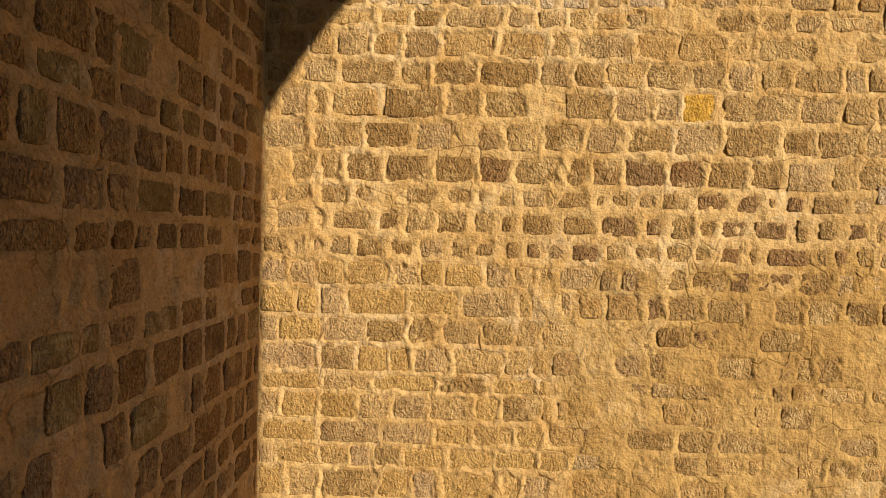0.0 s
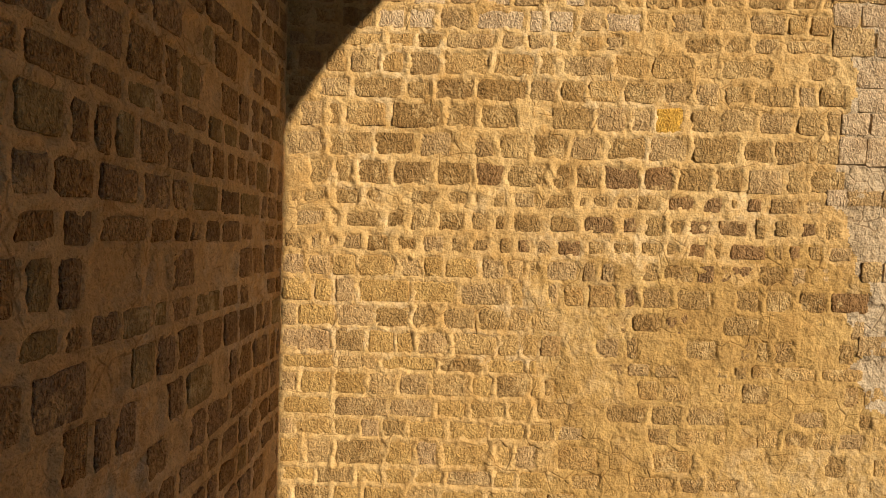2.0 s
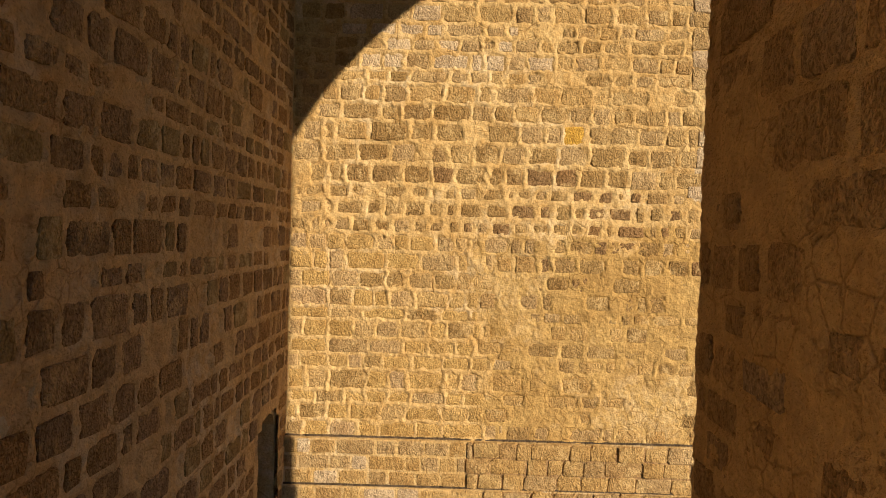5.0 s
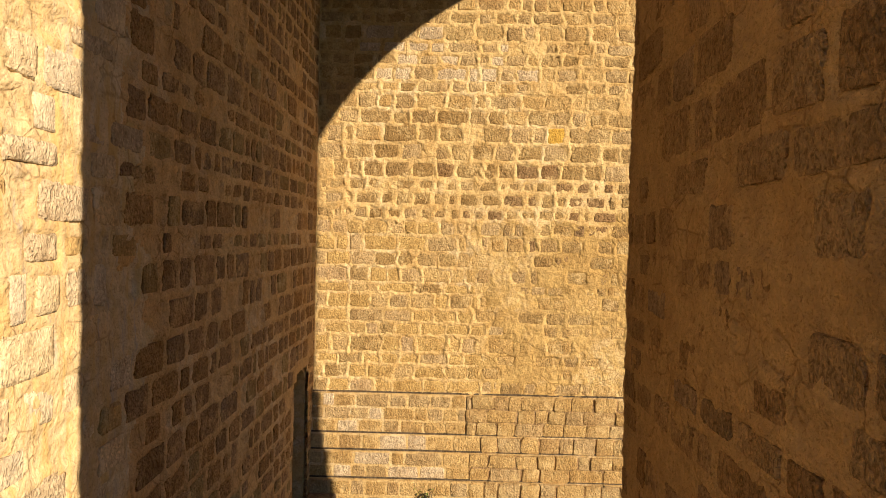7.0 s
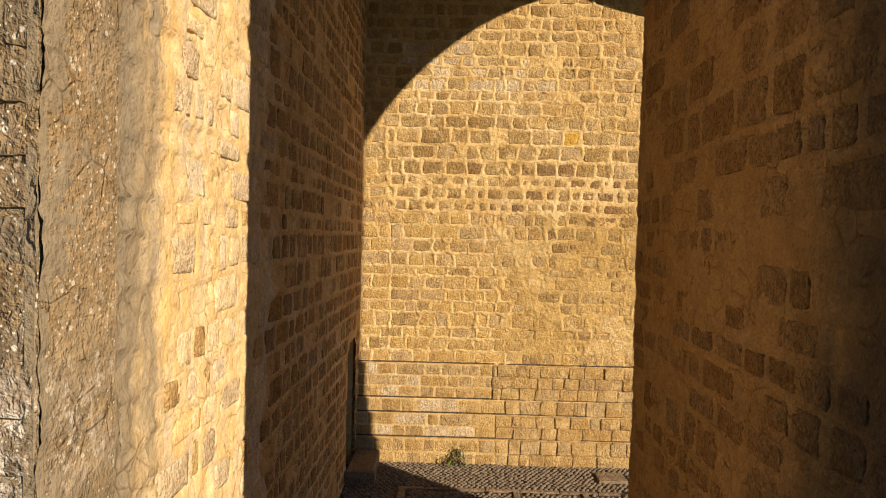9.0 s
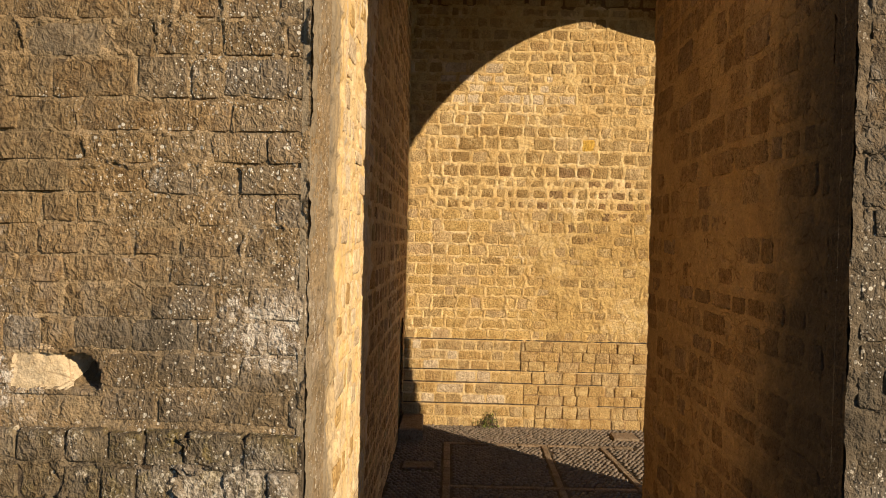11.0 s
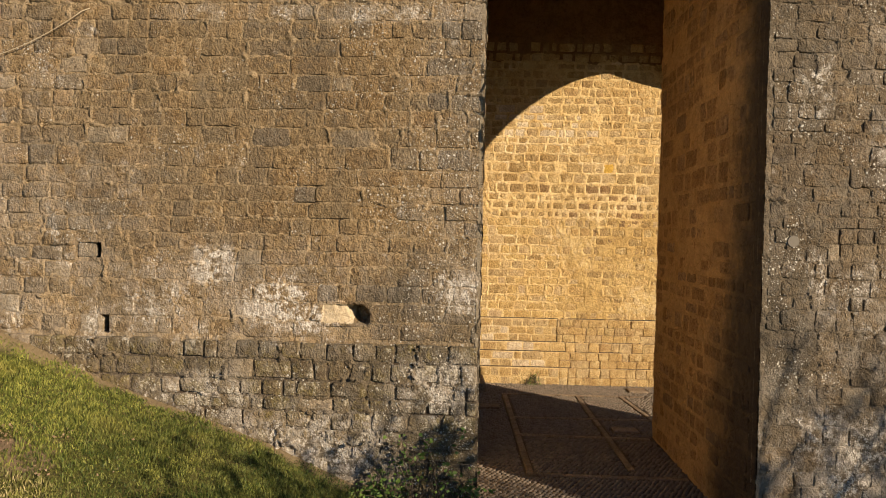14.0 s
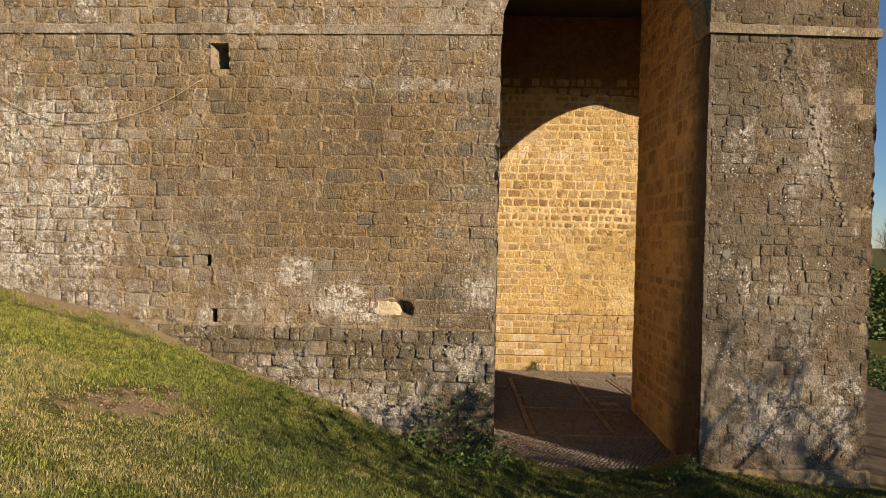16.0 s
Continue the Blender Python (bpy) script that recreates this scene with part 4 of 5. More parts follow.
# stepped plinth at the foot of the far wall
for step, (z0, z1, out) in enumerate(((1.29, 1.93, 0.10), (1.03, 1.29, 0.16), (0.60, 1.03, 0.24), (-0.2, 0.60, 0.33))):
    part("plinth_step", box_bm(FAR_L + FAR - 0.3, FAR_R + FAR, BACK - out, BACK - 0.002, z0, z1, 0.012), M_MORTAR, wall_far, "stepped sandstone plinth")
    edge = (2.06, 2.30, 2.12, 2.36)[step]
    part("open_joints", box_bm(edge + FAR, FAR_R + FAR, BACK - out - 0.004, BACK - out + 0.02, z0 + 0.02, z1 - 0.012), M_MORTAR_DARK, wall_far, "earthy open joints")
    back = (0.0, 0.10, 0.16, 0.24)[step]
    # thin dark strip set in the angle above each ledge
    part("ledge_joint", box_bm(FAR_L + FAR, FAR_R + FAR, BACK - back - 0.018, BACK - back + 0.02, z1 - 0.004, z1 + 0.026, 0.006), M_GAP, wall_far, "dark strip along the ledge")
    low = max(z0, FLOOR - 0.05)
    n_rows = max(1, round((z1 - low) / 0.215))
    rows = courses(FAR_L, edge, low, z1, [(z1 - low) / n_rows] * n_rows, 0.36, 0.03, 80 + step, 0.1)
    lay(wall_far, "plinth", rows, (FAR, BACK - out, 0), (1, 0, 0), (0, -1, 0), lambda u, v, r: r.choices((M_GOLD, M_GREY, M_WHITE), (0.6, 0.25, 0.15))[0], 60, False, 0.02, (0.005, 0.012))
    rows = courses(edge, FAR_R, low, z1, [(z1 - low) / n_rows] * n_rows, 0.33, 0.014, 90 + step, 0.1)
    lay(wall_far, "plinth", rows, (FAR, BACK - out - 0.004, 0), (1, 0, 0), (0, -1, 0), lambda u, v, r: r.choices((M_GOLD, M_GREY), (0.75, 0.25))[0], 60, True, 0.02, (0.014, 0.03))

ceiling = setting("ceiling", box_bm(-2.0, 6.2, 0.62, BACK, TOP, TOP + 0.4), M_VAULT, "dark stone ceiling high above the passage", "ceiling")
above = [(4.1, TOP + 0.3)] + [p for p in arc(6.6, 7.667, 2.5, 180, 0, 40) if p[0] < 8.5] + [(8.5, 9.29), (BACK, 8.35), (BACK, TOP + 0.3)]
side_arch = setting("wall_side_arch", prism_bm([(6.2, y, z) for y, z in above], (-0.6, 0, 0)), M_MORTAR, "round side arch letting the sunlight in", "wall")

# ---- passage floor ----
k = Nodes("cobble_earth", 0.95, 0.1)
a, b = k.noise(3.0, 5, 0.65), k.noise(50.0, 5, 0.7)
M_EARTH = k.done(k.mix(k.ramp(a, 0.35, 0.65), (0.08, 0.06, 0.04), (0.12, 0.095, 0.065)), k.bump(b, 0.7, 0.02))
k = Nodes("cobble", 0.7, 0.3)
a = k.noise(60.0, 4, 0.6)
M_COBBLE = k.done(k.mix(k.each(), k.mix(a, (0.15, 0.115, 0.085), (0.23, 0.18, 0.135)), k.mix(a, (0.085, 0.068, 0.053), (0.16, 0.125, 0.092))), k.bump(a, 0.5, 0.01))
M_FLAG = stone_material("floor_flag", [(0.22, 0.17, 0.12), (0.27, 0.21, 0.15), (0.19, 0.148, 0.108)], 0.5)
floor = setting("floor", box_bm(-1.3, 12.0, 0.2, BACK + 0.2, -0.4, FLOOR - 0.02), M_EARTH, "cobbled passage floor with flagstone bands", "floor")

BANDS = [((1.01, 8.09), (1.02, 2.27), 0.12), ((2.88, 8.0), (2.84, 2.56), 0.11), ((4.0, 8.05), (4.19, 5.75), 0.11),
         ((0.94, 8.05), (4.6, 8.04), 0.1), ((1.03, 5.82), (4.31, 5.85), 0.1), ((1.03, 4.54), (3.7, 4.42), 0.1), ((1.05, 2.26), (3.7, 2.21), 0.1)]
SLABS = [(0.25, 0.80, 6.55, 6.89), (3.06, 3.61, 4.80, 5.15), (4.36, 4.87, 8.51, 8.96)]


def on_band(x, y, more=0.05):
    for (x0, y0), (x1, y1), w in BANDS:
        d = Vector((x1 - x0, y1 - y0))
        t = min(1.0, max(0.0, Vector((x - x0, y - y0)).dot(d) / d.length_squared))
        if (Vector((x0, y0)) + d * t - Vector((x, y))).length < w / 2 + more:
            return True
    return any(a - more < x < b + more and c - more < y < d + more for a, b, c, d in SLABS)


def cobbles(step, lean, seed, area):
    """Rounded pebbles set on edge in rows."""
    r = random.Random(seed)
    verts, faces = [], []
    ring = [(math.cos(radians(60 * i)), math.sin(radians(60 * i))) for i in range(6)]
    x0, x1, y0, y1 = area
    y = y0
    row = 0
    while y < y1:
        x = x0 + (row % 2) * step * 0.5
        while x < x1:
            px, py = x + r.uniform(-0.012, 0.012), y + r.uniform(-0.012, 0.012)
            if not on_band(px, py) and px > SLANT * py + 0.02 and (px < 3.74 or py > 4.66):
                a, b = step * 0.56 * r.uniform(0.8, 1.05), step * 0.40 * r.uniform(0.8, 1.1)
                h, turn = r.uniform(0.014, 0.034), lean + r.uniform(-0.4, 0.4)
                c, s = math.cos(turn), math.sin(turn)
                n = len(verts)
                for f, z in ((1.0, -0.03), (0.82, h * 0.7)):
                    for u, v in ring:
                        verts.append((px + (u * a * c - v * b * s) * f, py + (u * a * s + v * b * c) * f, FLOOR + z - 0.012))
                verts.append((px, py, FLOOR + h - 0.012))
                for i in range(6):
                    j = (i + 1) % 6
                    faces += [(n + i, n + j, n + 6 + j, n + 6 + i), (n + 6 + i, n + 6 + j, n + 12)]
            x += step
        y += step * 0.82
        row += 1
    return verts, faces


verts, faces = cobbles(0.088, 0.5, 3, (0.0, 6.9, 0.3, 9.36))
piece("cobblestones", mesh_of("cobblestones", verts, faces, M_COBBLE, True), floor, None, "rows of small river cobbles", "stuff")


r = random.Random(9)
for (x0, y0), (x1, y1), w in BANDS:
    d = Vector((x1 - x0, y1 - y0))
    long, d = d.length, d.normalized()
    side = Vector((-d.y, d.x)) * (w / 2)
    at = 0.0
    while at < long - 0.05:
        e = min(long, at + r.uniform(0.4, 0.8))
        p, q = Vector((x0, y0)) + d * (at + 0.006), Vector((x0, y0)) + d * (e - 0.006)
        part("flagstone", slab_bm([p - side, q - side, q + side, p + side], FLOOR - 0.06, FLOOR + 0.008 + r.uniform(0, 0.006)), M_FLAG, floor)
        at = e
for a, b, c, d in SLABS:
    part("flagstone", slab_bm([(a, c), (b, c + 0.02), (b - 0.02, d), (a + 0.01, d - 0.02)], FLOOR - 0.06, FLOOR + 0.03), M_FLAG, floor)
part("doorstep", slab_bm([(0.05, 8.12), (0.54, 8.12), (0.50, 9.25), (0.05, 9.25)], FLOOR - 0.06, FLOOR + 0.24, 0.03), M_FLAG, floor, "worn stone step before the door")

# ---- the small door in the left wall ----
k = Nodes("dark_wood", 0.75, 0.3)
g = k.noise(14.0, 5, 0.6, (1.0, 1.0, 0.06))
M_WOOD = k.done(k.mix(k.ramp(g, 0.3, 0.7), (0.035, 0.024, 0.016), (0.075, 0.05, 0.03)), k.bump(g, 0.4, 0.01))
k = Nodes("iron", 0.6, 0.4)
k.bsdf.inputs["Metallic"].default_value = 0.8
M_IRON = k.done(k.mix(k.noise(20.0), (0.03, 0.028, 0.026), (0.08, 0.05, 0.035)))
door = tagged(new("door_1"), "dark plank door with a pointed head set deep in the stone wall", "door", "", "structure")
planks = 5
for i in range(planks):
    u0 = DOOR[0] + 0.004 + (DOOR[1] - DOOR[0] - 0.008) * i / planks
    u1 = DOOR[0] + 0.004 + (DOOR[1] - DOOR[0] - 0.008) * (i + 1) / planks - 0.006
    mid, half = (u0 + u1) / 2, (DOOR[1] - DOOR[0]) / 2
    top = DOOR[3] + 0.3 * (1 - abs(mid - (DOOR[0] + DOOR[1]) / 2) / half) - 0.03
    pts = [left_xyz(u, z, -0.35) for u, z in ((u0, FLOOR + 0.25), (u1, FLOOR + 0.25), (u1, top), (u0, top))]
    part("plank", prism_bm(pts, -left_n * 0.05), M_WOOD, door)
for z in (0.75, 1.75):
    pts = [left_xyz(u, v, -0.345) for u, v in ((DOOR[0] + 0.05, z), (DOOR[0] + 0.62, z), (DOOR[0] + 0.62, z + 0.05), (DOOR[0] + 0.05, z + 0.05))]
    part("hinge_strap", prism_bm(pts, left_n * 0.012), M_IRON, door)

# ---- cable and disc on the walls ----


def tube(points, radius, sides=6):
    """A tapered tube through points; radius is a number or one for each point."""
    verts, faces = [], []
    radii = radius if isinstance(radius, (list, tuple)) else [radius] * len(points)
    pts = [Vector(p) for p in points]
    for i, p in enumerate(pts):
        d = (pts[min(i + 1, len(pts) - 1)] - pts[max(i - 1, 0)]).normalized()
        s = d.cross(Vector((0.13, 0.21, 1)) if abs(d.z) < 0.95 else Vector((1, 0, 0))).normalized()
        t = d.cross(s)
        for j in range(sides):
            a = 2 * math.pi * j / sides
            verts.append(p + (s * math.cos(a) + t * math.sin(a)) * radii[i])
    for i in range(len(pts) - 1):
        for j in range(sides):
            faces.append((i * sides + j, i * sides + (j + 1) % sides, (i + 1) * sides + (j + 1) % sides, (i + 1) * sides + j))
    return verts, faces


k = Nodes("cable_sheath", 0.6, 0.3)
M_CABLE = k.done(k.mix(k.noise(9.0), (0.42, 0.34, 0.23), (0.55, 0.46, 0.32)))
pts = []
for i in range(41):
    x = -5.27 - 5.0 * i / 40
    pts.append((x, TURN * x + 0.25 * max(0.0, 1 - i / 3) - 0.055, 6.45 + 0.122 * (x + 7.9) ** 2 * (1.26 if x > -7.9 else 1.55)))
verts, faces = tube(pts, 0.006, 6)
tagged(new("cable", mesh_of("cable", verts, faces, M_CABLE, True)), "pale slack cable sagging across the wall from the hole", "cable")
bm = bmesh.new()
bmesh.ops.create_cone(bm, cap_ends=True, segments=24, radius1=0.078, radius2=0.074, depth=0.03, matrix=Matrix.Translation((4.077, pier_y(4.077) + 0.004, 4.227)) @ Matrix.Rotation(radians(90), 4, "X"))
k = Nodes("disc_metal", 0.8, 0.2)
M_DISC = k.done(k.mix(k.noise(25.0), (0.15, 0.13, 0.105), (0.21, 0.185, 0.15)))
me = bpy.data.meshes.new("disc")
bm.to_mesh(me)
bm.free()
me.materials.append(M_DISC)
tagged(new("survey_disc", me), "small round grey marker fixed to the stone pier", "marker")

# ---- grass and plants ----


def fast_mesh(name, verts, tris, mat):
    me = bpy.data.meshes.new(name)
    me.vertices.add(len(verts))
    me.vertices.foreach_set("co", np.asarray(verts, np.float32).ravel())
    me.loops.add(len(tris) * 3)
    me.loops.foreach_set("vertex_index", np.asarray(tris, np.int32).ravel())
    me.polygons.add(len(tris))
    me.polygons.foreach_set("loop_start", np.arange(0, len(tris) * 3, 3, dtype=np.int32))
    me.materials.append(mat)
    me.update(calc_edges=True)
    me.validate()
    return me


def green_material(name, a, b, c, dry=0.0):
    k = Nodes(name, 0.6, 0.25)
    col = k.mix(k.each(), a, b)
    col = k.mix(k.ramp(k.noise(0.7, 4, 0.6), 0.42, 0.62, 0.0, 0.7), col, c)
    if dry:
        # darker green towards the passage, in patches
        dark_green = k.math("MULTIPLY", k.ramp(k.axis("X"), -6.5, -3.0), k.ramp(k.noise(1.1, 5, 0.65), 0.38, 0.58, 0.4, 0.95))
        col = k.mix(dark_green, col, k.mix(k.each(), (0.025, 0.05, 0.008), (0.125, 0.15, 0.022)))
        # straw-coloured where the bank dries out, west of the bare patch
        far = k.math("ADD", k.ramp(k.axis("X"), -7.5, -3.0, 0.05, -0.08), k.ramp(k.axis("Y"), -1.6, -3.2, -0.14, 0.05))
        patch = k.ramp(k.math("ADD", k.noise(0.7, 6, 0.7), far), 0.46, 0.6, 0.12, dry)
        col = k.mix(k.math("MULTIPLY", k.ramp(k.each(), 0.25, 0.75, 0.0, 0.95), patch), col, (0.42, 0.335, 0.17))
        col = k.mix(k.ramp(k.noise(7.0, 4, 0.7), 0.42, 0.6, 0.0, 0.8), col, k.mix(1.0, col, (0.4, 0.45, 0.4), "MULTIPLY"))
    k.bsdf.inputs["Transmission Weight"].default_value = 0.0
    k.bsdf.inputs["Subsurface Weight"].default_value = 0.0
    return k.done(col)


M_GRASS = green_material("grass", (0.055, 0.085, 0.012), (0.38, 0.375, 0.065), (0.27, 0.235, 0.05), 0.95)
M_LEAF = green_material("leaf", (0.05, 0.09, 0.02), (0.11, 0.165, 0.03), (0.075, 0.115, 0.022))
M_WEED = green_material("weed_leaf", (0.10, 0.15, 0.02), (0.17, 0.21, 0.035), (0.14, 0.17, 0.03))
M_TWIG = stone_material("bark", [(0.10, 0.08, 0.06), (0.16, 0.125, 0.09)], 0.5)
M_LITTER = green_material("dead_leaf", (0.2, 0.125, 0.07), (0.34, 0.245, 0.15), (0.26, 0.18, 0.105))
M_GOLDLEAF = green_material("autumn_leaf", (0.4, 0.26, 0.04), (0.5, 0.36, 0.08), (0.3, 0.22, 0.04))

heights = np.vectorize(ground_height)


def grass(count, seed, x0, x1, y0, y1, tall, wide, keep):
    g = np.random.RandomState(seed)
    x, y = g.uniform(x0, x1, count), g.uniform(y0, y1, count)
    ok = keep(x, y, g)
    x, y = x[ok], y[ok]
    n = len(x)
    z = heights(x, y) - 0.008
    h = tall * g.uniform(0.45, 1.25, n) * (0.75 + 0.6 * value_noise(x * 2.1, y * 2.1, 5)) * (0.6 + 0.9 * value_noise(x * 8.5, y * 8.5, 6))
    w = wide * g.uniform(0.6, 1.4, n)
    a, lean = g.uniform(0, 2 * np.pi, n), g.uniform(0.15, 0.9, n)
    dx, dy = np.cos(a), np.sin(a)
    b = g.uniform(0, 2 * np.pi, n)
    sx, sy = np.cos(b) * w, np.sin(b) * w
    base = np.stack([x, y, z], 1)
    mid = base + np.stack([dx * h * lean * 0.35, dy * h * lean * 0.35, h * 0.6], 1)
    tip = base + np.stack([dx * h * lean, dy * h * lean, h * (1.05 - 0.3 * lean)], 1)
    s = np.stack([sx, sy, 0 * sx], 1)
    verts = np.stack([base - s, base + s, mid + s * 0.8, mid - s * 0.8, tip], 1).reshape(-1, 3)
    i = np.arange(n)[:, None] * 5
    tris = np.concatenate([i + [0, 1, 2], i + [0, 2, 3], i + [3, 2, 4]], 1).reshape(-1, 3)
    return verts, tris


def lawn(x, y, g):
    px, py = x + 5.1, y + 3.0
    bare = np.hypot((0.55 * px + 0.84 * py) / 1.1, (0.84 * px - 0.55 * py) / 0.42) + 3.2 * rough_noise(x, y, 2.6, 4, 9) + g.uniform(-0.3, 0.5, len(x)) < 0.7
    thin = rough_noise(x, y, 1.1, 4, 19) + np.clip((-x - 3.5) * 0.06, -0.2, 0.15) + np.clip((-y - 1.6) * 0.12, -0.2, 0.12) > g.uniform(0.15, 1.1, len(x))
    edge = -0.02 + 0.2 * np.sin(x * 3) + g.uniform(-0.3, 0.3, len(x))
    wall = np.where(x < 0, TURN * x - 0.2 + 0.1 * np.sin(x * 5.3) * np.sin(x * 1.9) + g.uniform(-0.12, 0.06, len(x)), np.where(x < 3.6, edge, pier_y(x) - 0.1))
    return ~bare & ~thin & (y < wall)


def meadow(x, y, g):
    """Thinner grass round the lawn, fading out with distance."""
    inner = (x > -10.5) & (x < 7.2) & (y > -6.6)
    away = np.maximum(np.maximum(-10.5 - x, x - 7.2), -6.6 - y)
    return ~inner & (y < -0.1) & (g.uniform(0, 1, len(x)) < np.exp(-np.maximum(away, 0) / 3.5))


near_verts, near_tris = grass(520000, 4, -10.5, 7.2, -6.6, 0.8, 0.05, 0.005, lawn)
far_verts, far_tris = grass(110000, 5, -19.0, 15.0, -17.0, 0.0, 0.06, 0.009, meadow)
verts, tris = np.concatenate([near_verts, far_verts]), np.concatenate([near_tris, far_tris + len(near_verts)])
tagged(new("grass", fast_mesh("grass", verts, tris, M_GRASS)), "short green and straw-coloured grass on the bank", "grass", "", "stuff")


def leaves(name, centres, size, seed, mat, droop=0.5):
    """Small pointed leaves round the given centres."""
    g = np.random.RandomState(seed)
    c = np.asarray(centres)
    n = len(c)
    d = g.normal(size=(n, 3))
    d[:, 2] = d[:, 2] * 0.5 - droop * 0.3
    d /= np.linalg.norm(d, axis=1)[:, None]
    s = np.cross(d, g.normal(size=(n, 3)))
    s /= np.linalg.norm(s, axis=1)[:, None]
    L = size * g.uniform(0.6, 1.4, n)[:, None]
    up = np.cross(s, d) * L * 0.12
    verts = np.stack([c, c + d * L * 0.45 + s * L * 0.32 + up, c + d * L, c + d * L * 0.45 - s * L * 0.32 + up, c + d * L * 0.5], 1).reshape(-1, 3)
    i = np.arange(n)[:, None] * 5
    tris = np.concatenate([i + [0, 1, 4], i + [1, 2, 4], i + [2, 3, 4], i + [3, 0, 4]], 1).reshape(-1, 3)
    return fast_mesh(name, verts, tris, mat)


g = np.random.RandomState(8)
a, b = g.normal(0, 0.7, 1500), g.normal(0, 0.28, 1500)
x, y = -5.1 + 0.55 * a + 0.84 * b, -3.0 + 0.84 * a - 0.55 * b
ok = rough_noise(x, y, 2.6, 4, 9) < -0.08
x, y = x[ok], y[ok]
n = len(x)
pts = np.stack([x, y, heights(x, y) + 0.03 + 0.06 * g.uniform(0, 1, n)], 1)
tagged(new("leaf_litter", leaves("leaf_litter", pts, 0.03, 9, M_LITTER, 0.0)), "dry brown leaves lying on the bare soil patch", "leaves", "", "stuff")


def arching(base, to, rise, n=9):
    a, b = Vector(base), Vector(to)
    return [a.lerp(b, i / n) + Vector((0, 0, rise * math.sin(math.pi * i / n))) for i in range(n + 1)]


def join(list_of):
    verts, faces = [], []
    for v, f in list_of:
        faces += [tuple(i + len(verts) for i in q) for q in f]
        verts += v
    return verts, faces


def bramble(base, reach, stems, leaf_count, leaf_size, seed, label, name="bramble", green=None):
    """Arching stems from the foot of the wall, with leaves along their outer half."""
    r = random.Random(seed)
    root = tagged(new(name), label, "shrub")
    tubes, spots = [], []
    for i in range(stems):
        to = (base[0] + r.uniform(*reach[0]), base[1] + r.uniform(*reach[1]), base[2] + r.uniform(*reach[2]))
        pts = arching((base[0] + r.uniform(-0.25, 0.25), base[1] + r.uniform(-0.06, 0.06), base[2] - 0.08), to, r.uniform(0.05, 0.35))
        tubes.append(tube(pts, [0.011 * (1 - 0.85 * q / 9) for q in range(10)], 5))
        for _ in range(leaf_count // stems):
            p = pts[min(9, int(10 * r.uniform(0.25, 1.0)))]
            spots.append((p.x + r.gauss(0, 0.07), min(p.y + r.gauss(0, 0.06), -0.1 if p.x < 0.02 else pier_y(p.x) - 0.1 if p.y < 1 else BACK - 0.36), p.z + r.gauss(0, 0.06)))
    for verts, faces in tubes:
        piece("stem", mesh_of("stem", verts, faces, M_TWIG, True), root)
    piece("foliage", leaves("foliage", spots, leaf_size, seed, green or M_LEAF), root, None, "small green pointed leaves")
    return root


bramble((-0.7, -0.2, 0.48), ((-0.5, 0.95), (-0.35, 0.05), (0.3, 1.15)), 9, 150, 0.07, 1, "bramble with dark leaves arching up the wall beside the passage")
bramble((-0.15, -0.25, 0.4), ((-0.3, 0.4), (-0.3, 0.1), (0.15, 0.6)), 8, 170, 0.065, 2, "leafy bramble at the corner of the passage")
bramble((-1.2, -0.35, 0.6), ((-0.6, 0.7), (-0.4, 0.15), (0.08, 0.35)), 14, 320, 0.06, 3, "low dark weeds at the foot of the wall", "weeds")
bramble((-0.4, -0.75, 0.42), ((-0.7, 0.9), (-0.4, 0.3), (0.06, 0.26)), 16, 620, 0.06, 6, "nettles growing in the grass by the wall", "weeds")
bramble((1.86, 9.2, FLOOR + 0.02), ((-0.26, 0.26), (-0.12, 0.03), (0.0, 0.02)), 12, 220, 0.035, 4, "green tuft of weeds at the foot of the golden wall", "weeds", M_WEED)
bramble((3.3, -0.65, 0.2), ((-0.5, 0.6), (-0.3, 0.4), (0.04, 0.18)), 12, 420, 0.05, 5, "low ground ivy in front of the pier", "weeds")

# ---- trees ----


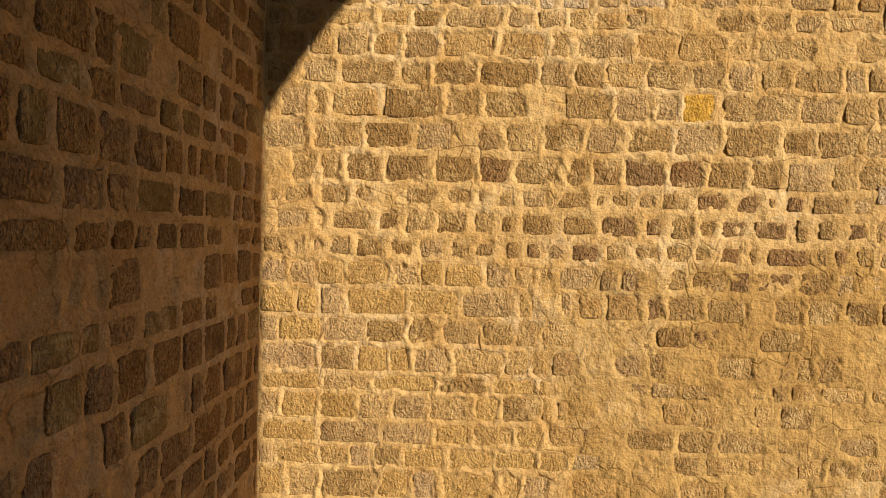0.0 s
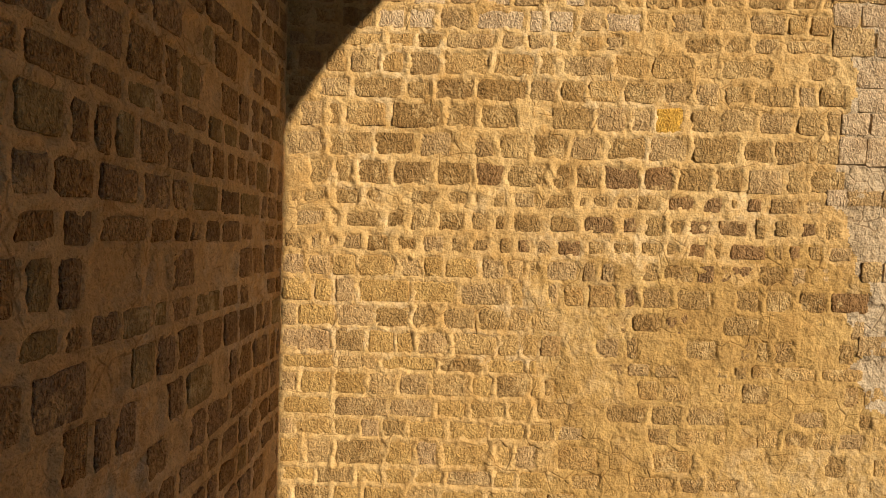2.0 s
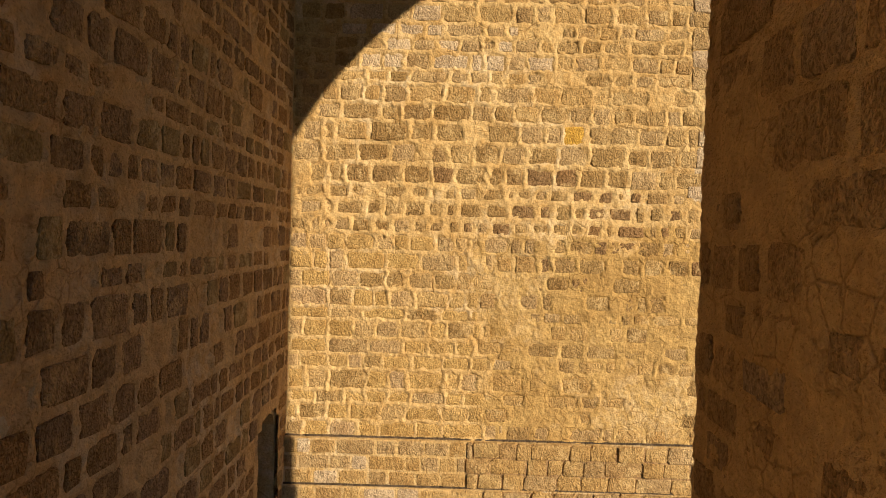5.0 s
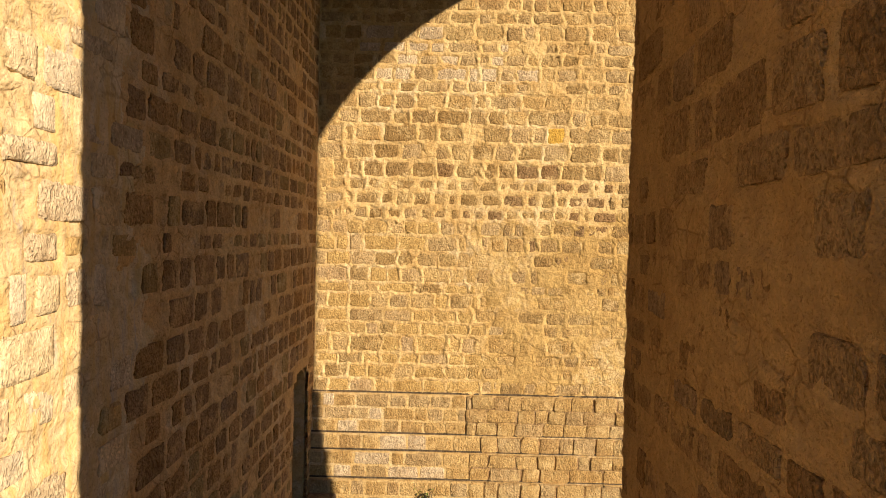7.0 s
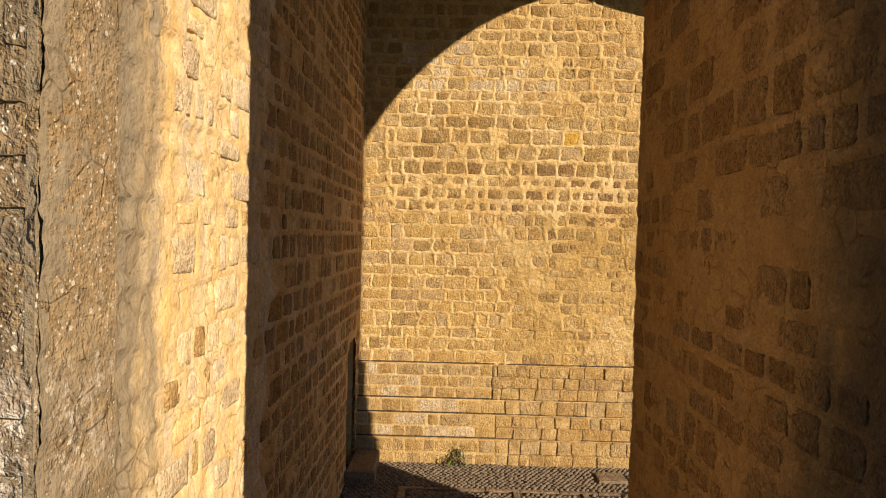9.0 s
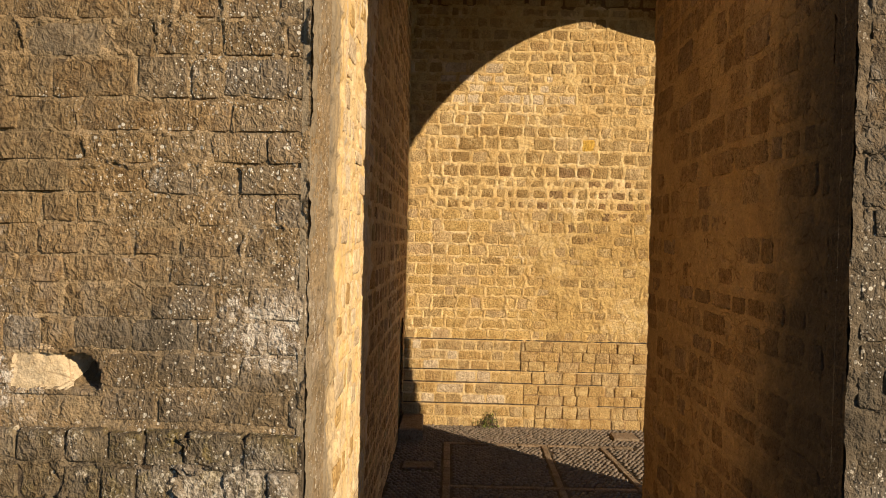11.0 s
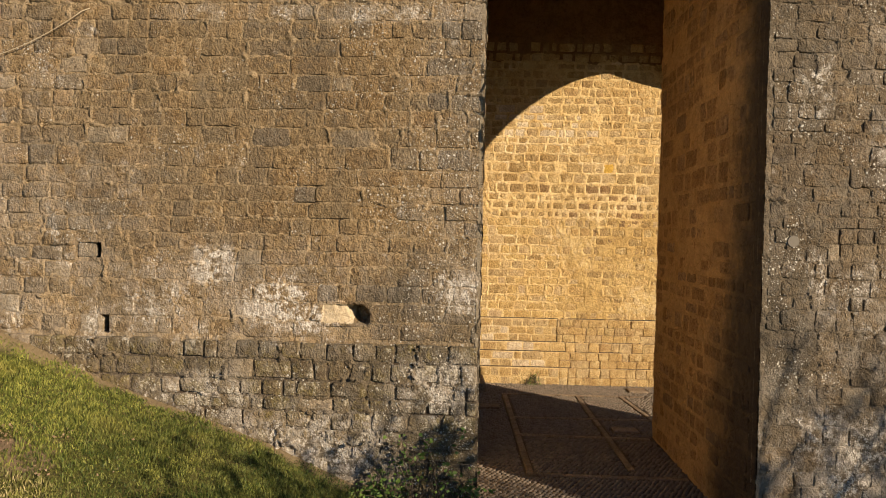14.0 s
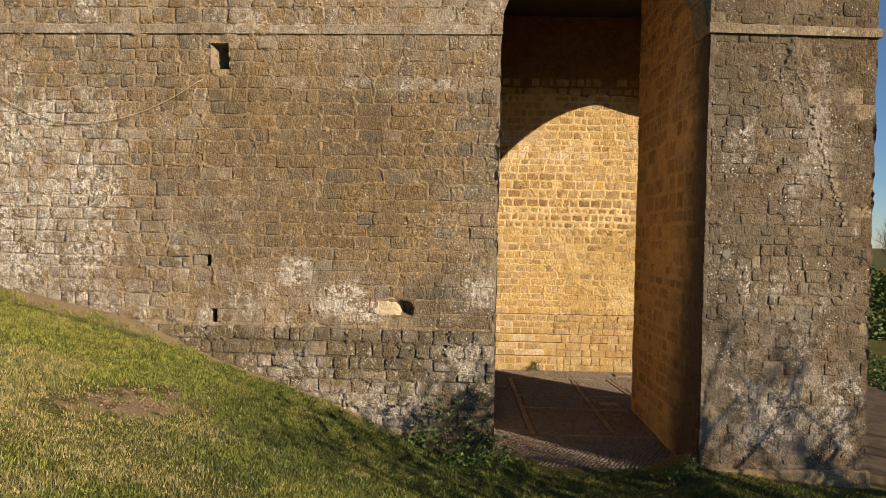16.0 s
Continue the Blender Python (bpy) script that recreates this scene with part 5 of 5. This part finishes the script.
def tree(base, tall, seed, leafy=0, mat=None, label="", spread=0.5, name="tree"):
    """A tapered trunk with forking limbs; leafy sets how many leaves hang in the crown."""
    r = random.Random(seed)
    root = tagged(new(name), label, "tree")
    root.location = base
    trunk, limbs, tips = [], [], []

    def grow(p, d, long, thick, level):
        pts, radii = [p.copy()], [thick]
        steps = 5
        for i in range(steps):
            d = (d + Vector((r.gauss(0, 0.12), r.gauss(0, 0.12), 0.05 * (level > 0)))).normalized()
            p = p + d * (long / steps)
            pts.append(p.copy())
            radii.append(thick * (1 - 0.55 * (i + 1) / steps))
        (trunk if level == 0 else limbs).append(tube(pts, radii, 7 if level < 2 else 4))
        if level == 4:
            tips.extend(pts[2:])
            return
        for i in range((4 if level < 3 else 3) if level else 6):
            q = pts[r.choice((2, 3, 4, 5)) if level else r.choice((3, 4, 5))]
            away = Vector((r.gauss(0, 1), r.gauss(0, 1), r.uniform(0.1, 0.9))).normalized()
            grow(q, (d * (1 - spread) + away * spread).normalized(), long * r.uniform(0.5, 0.72), radii[3] * r.uniform(0.5, 0.7), level + 1)

    grow(Vector((0, 0, -0.3)), Vector((0, 0, 1)), tall * 0.42, tall * 0.026, 0)
    verts, faces = join(trunk)
    piece("trunk", mesh_of("trunk", verts, faces, M_TWIG, True), root, None, "tapered brown trunk")
    verts, faces = join(limbs)
    piece("limbs", mesh_of("limbs", verts, faces, M_TWIG, True), root, None, "bare forking limbs")
    if leafy:
        spots = [tuple(p + Vector((r.gauss(0, 0.25), r.gauss(0, 0.25), r.gauss(0, 0.25)))) for p in (r.choice(tips) for _ in range(leafy))]
        piece("crown", leaves("crown", spots, 0.16, seed, mat), root, None, "small leaves in loose clumps")
    return root


tree((20.75, -13.66, -0.45), 13.0, 11, 0, None, "bare leafless tree standing on the grass")
tree((17.0, -6.9, -0.35), 10.0, 15, 0, None, "bare leafless tree standing on the grass")
tree((23.5, -14.9, -0.45), 14.0, 17, 0, None, "bare leafless tree standing on the grass")
# added out of view, only to shade the grass and the wall's foot
tree((8.3, -8.6, -0.2), 8.2, 18, 1300, M_LEAF, "small leafy tree added out of view to shade the grass", 0.65)
tree((13.3, -7.45, -0.3), 10.5, 19, 0, None, "bare leafless tree standing on the grass", 0.6)
tree((28.5, 31.0, -0.5), 9.0, 12, 0, None, "bare leafless tree behind the gateway")
tree((31.8, 36.0, -0.5), 10.0, 13, 0, None, "bare leafless tree behind the gateway")
tree((35.0, 40.0, -0.5), 9.0, 14, 0, None, "bare leafless tree behind the gateway")
tree((27.4, 30.0, -0.5), 5.0, 16, 5200, M_GOLDLEAF, "shrubby tree with yellow autumn leaves", 0.7)


def hedge(base, size, count, leaf, seed, label):
    r = random.Random(seed)
    root = tagged(new("hedge"), label, "hedge")
    root.location = base
    stems = [tube(arching((r.uniform(-0.5, 0.5) * size[0], r.uniform(-0.4, 0.4) * size[1], -0.2), (r.uniform(-0.5, 0.5) * size[0], r.uniform(-0.5, 0.5) * size[1], size[2] * r.uniform(0.5, 0.95)), 0.0, 5), 0.012, 4) for _ in range(26)]
    for verts, faces in stems:
        piece("stem", mesh_of("stem", verts, faces, M_TWIG, True), root)
    spots = []
    while len(spots) < count:
        x, y, z = r.uniform(-0.5, 0.5), r.uniform(-0.5, 0.5), r.uniform(0, 1)
        edge = 0.85 + 0.25 * noise.noise((x * size[0] * 1.3, y * 3, z * 2 + seed))
        if z < edge and abs(y) < 0.5 * edge:
            spots.append((x * size[0], y * size[1], z * size[2]))
    piece("foliage", leaves("foliage", spots, leaf, seed, M_LEAF), root, None, "dense small dark leaves")
    return root


hedge((22.0, 22.0, -0.5), (16.0, 1.6, 4.2), 13000, 0.22, 22, "long dark hedge behind the gateway")
hedge((13.5, 9.0, -0.4), (5.0, 1.6, 1.5), 5000, 0.10, 23, "low dark shrubs beside the path")
k = Nodes("path_gravel", 0.95, 0.1)
M_PATH = k.done(k.mix(k.noise(8.0, 6, 0.7), (0.2, 0.18, 0.15), (0.34, 0.3, 0.25)), k.bump(k.noise(40.0), 0.6, 0.02))
path = setting("pavement", slab_bm([(8.2, 5.4), (30, 9.0), (30, 10.2), (8.2, 6.5)], -0.6, -0.2, 0.02), M_PATH, "pale path beyond the pier", "path")
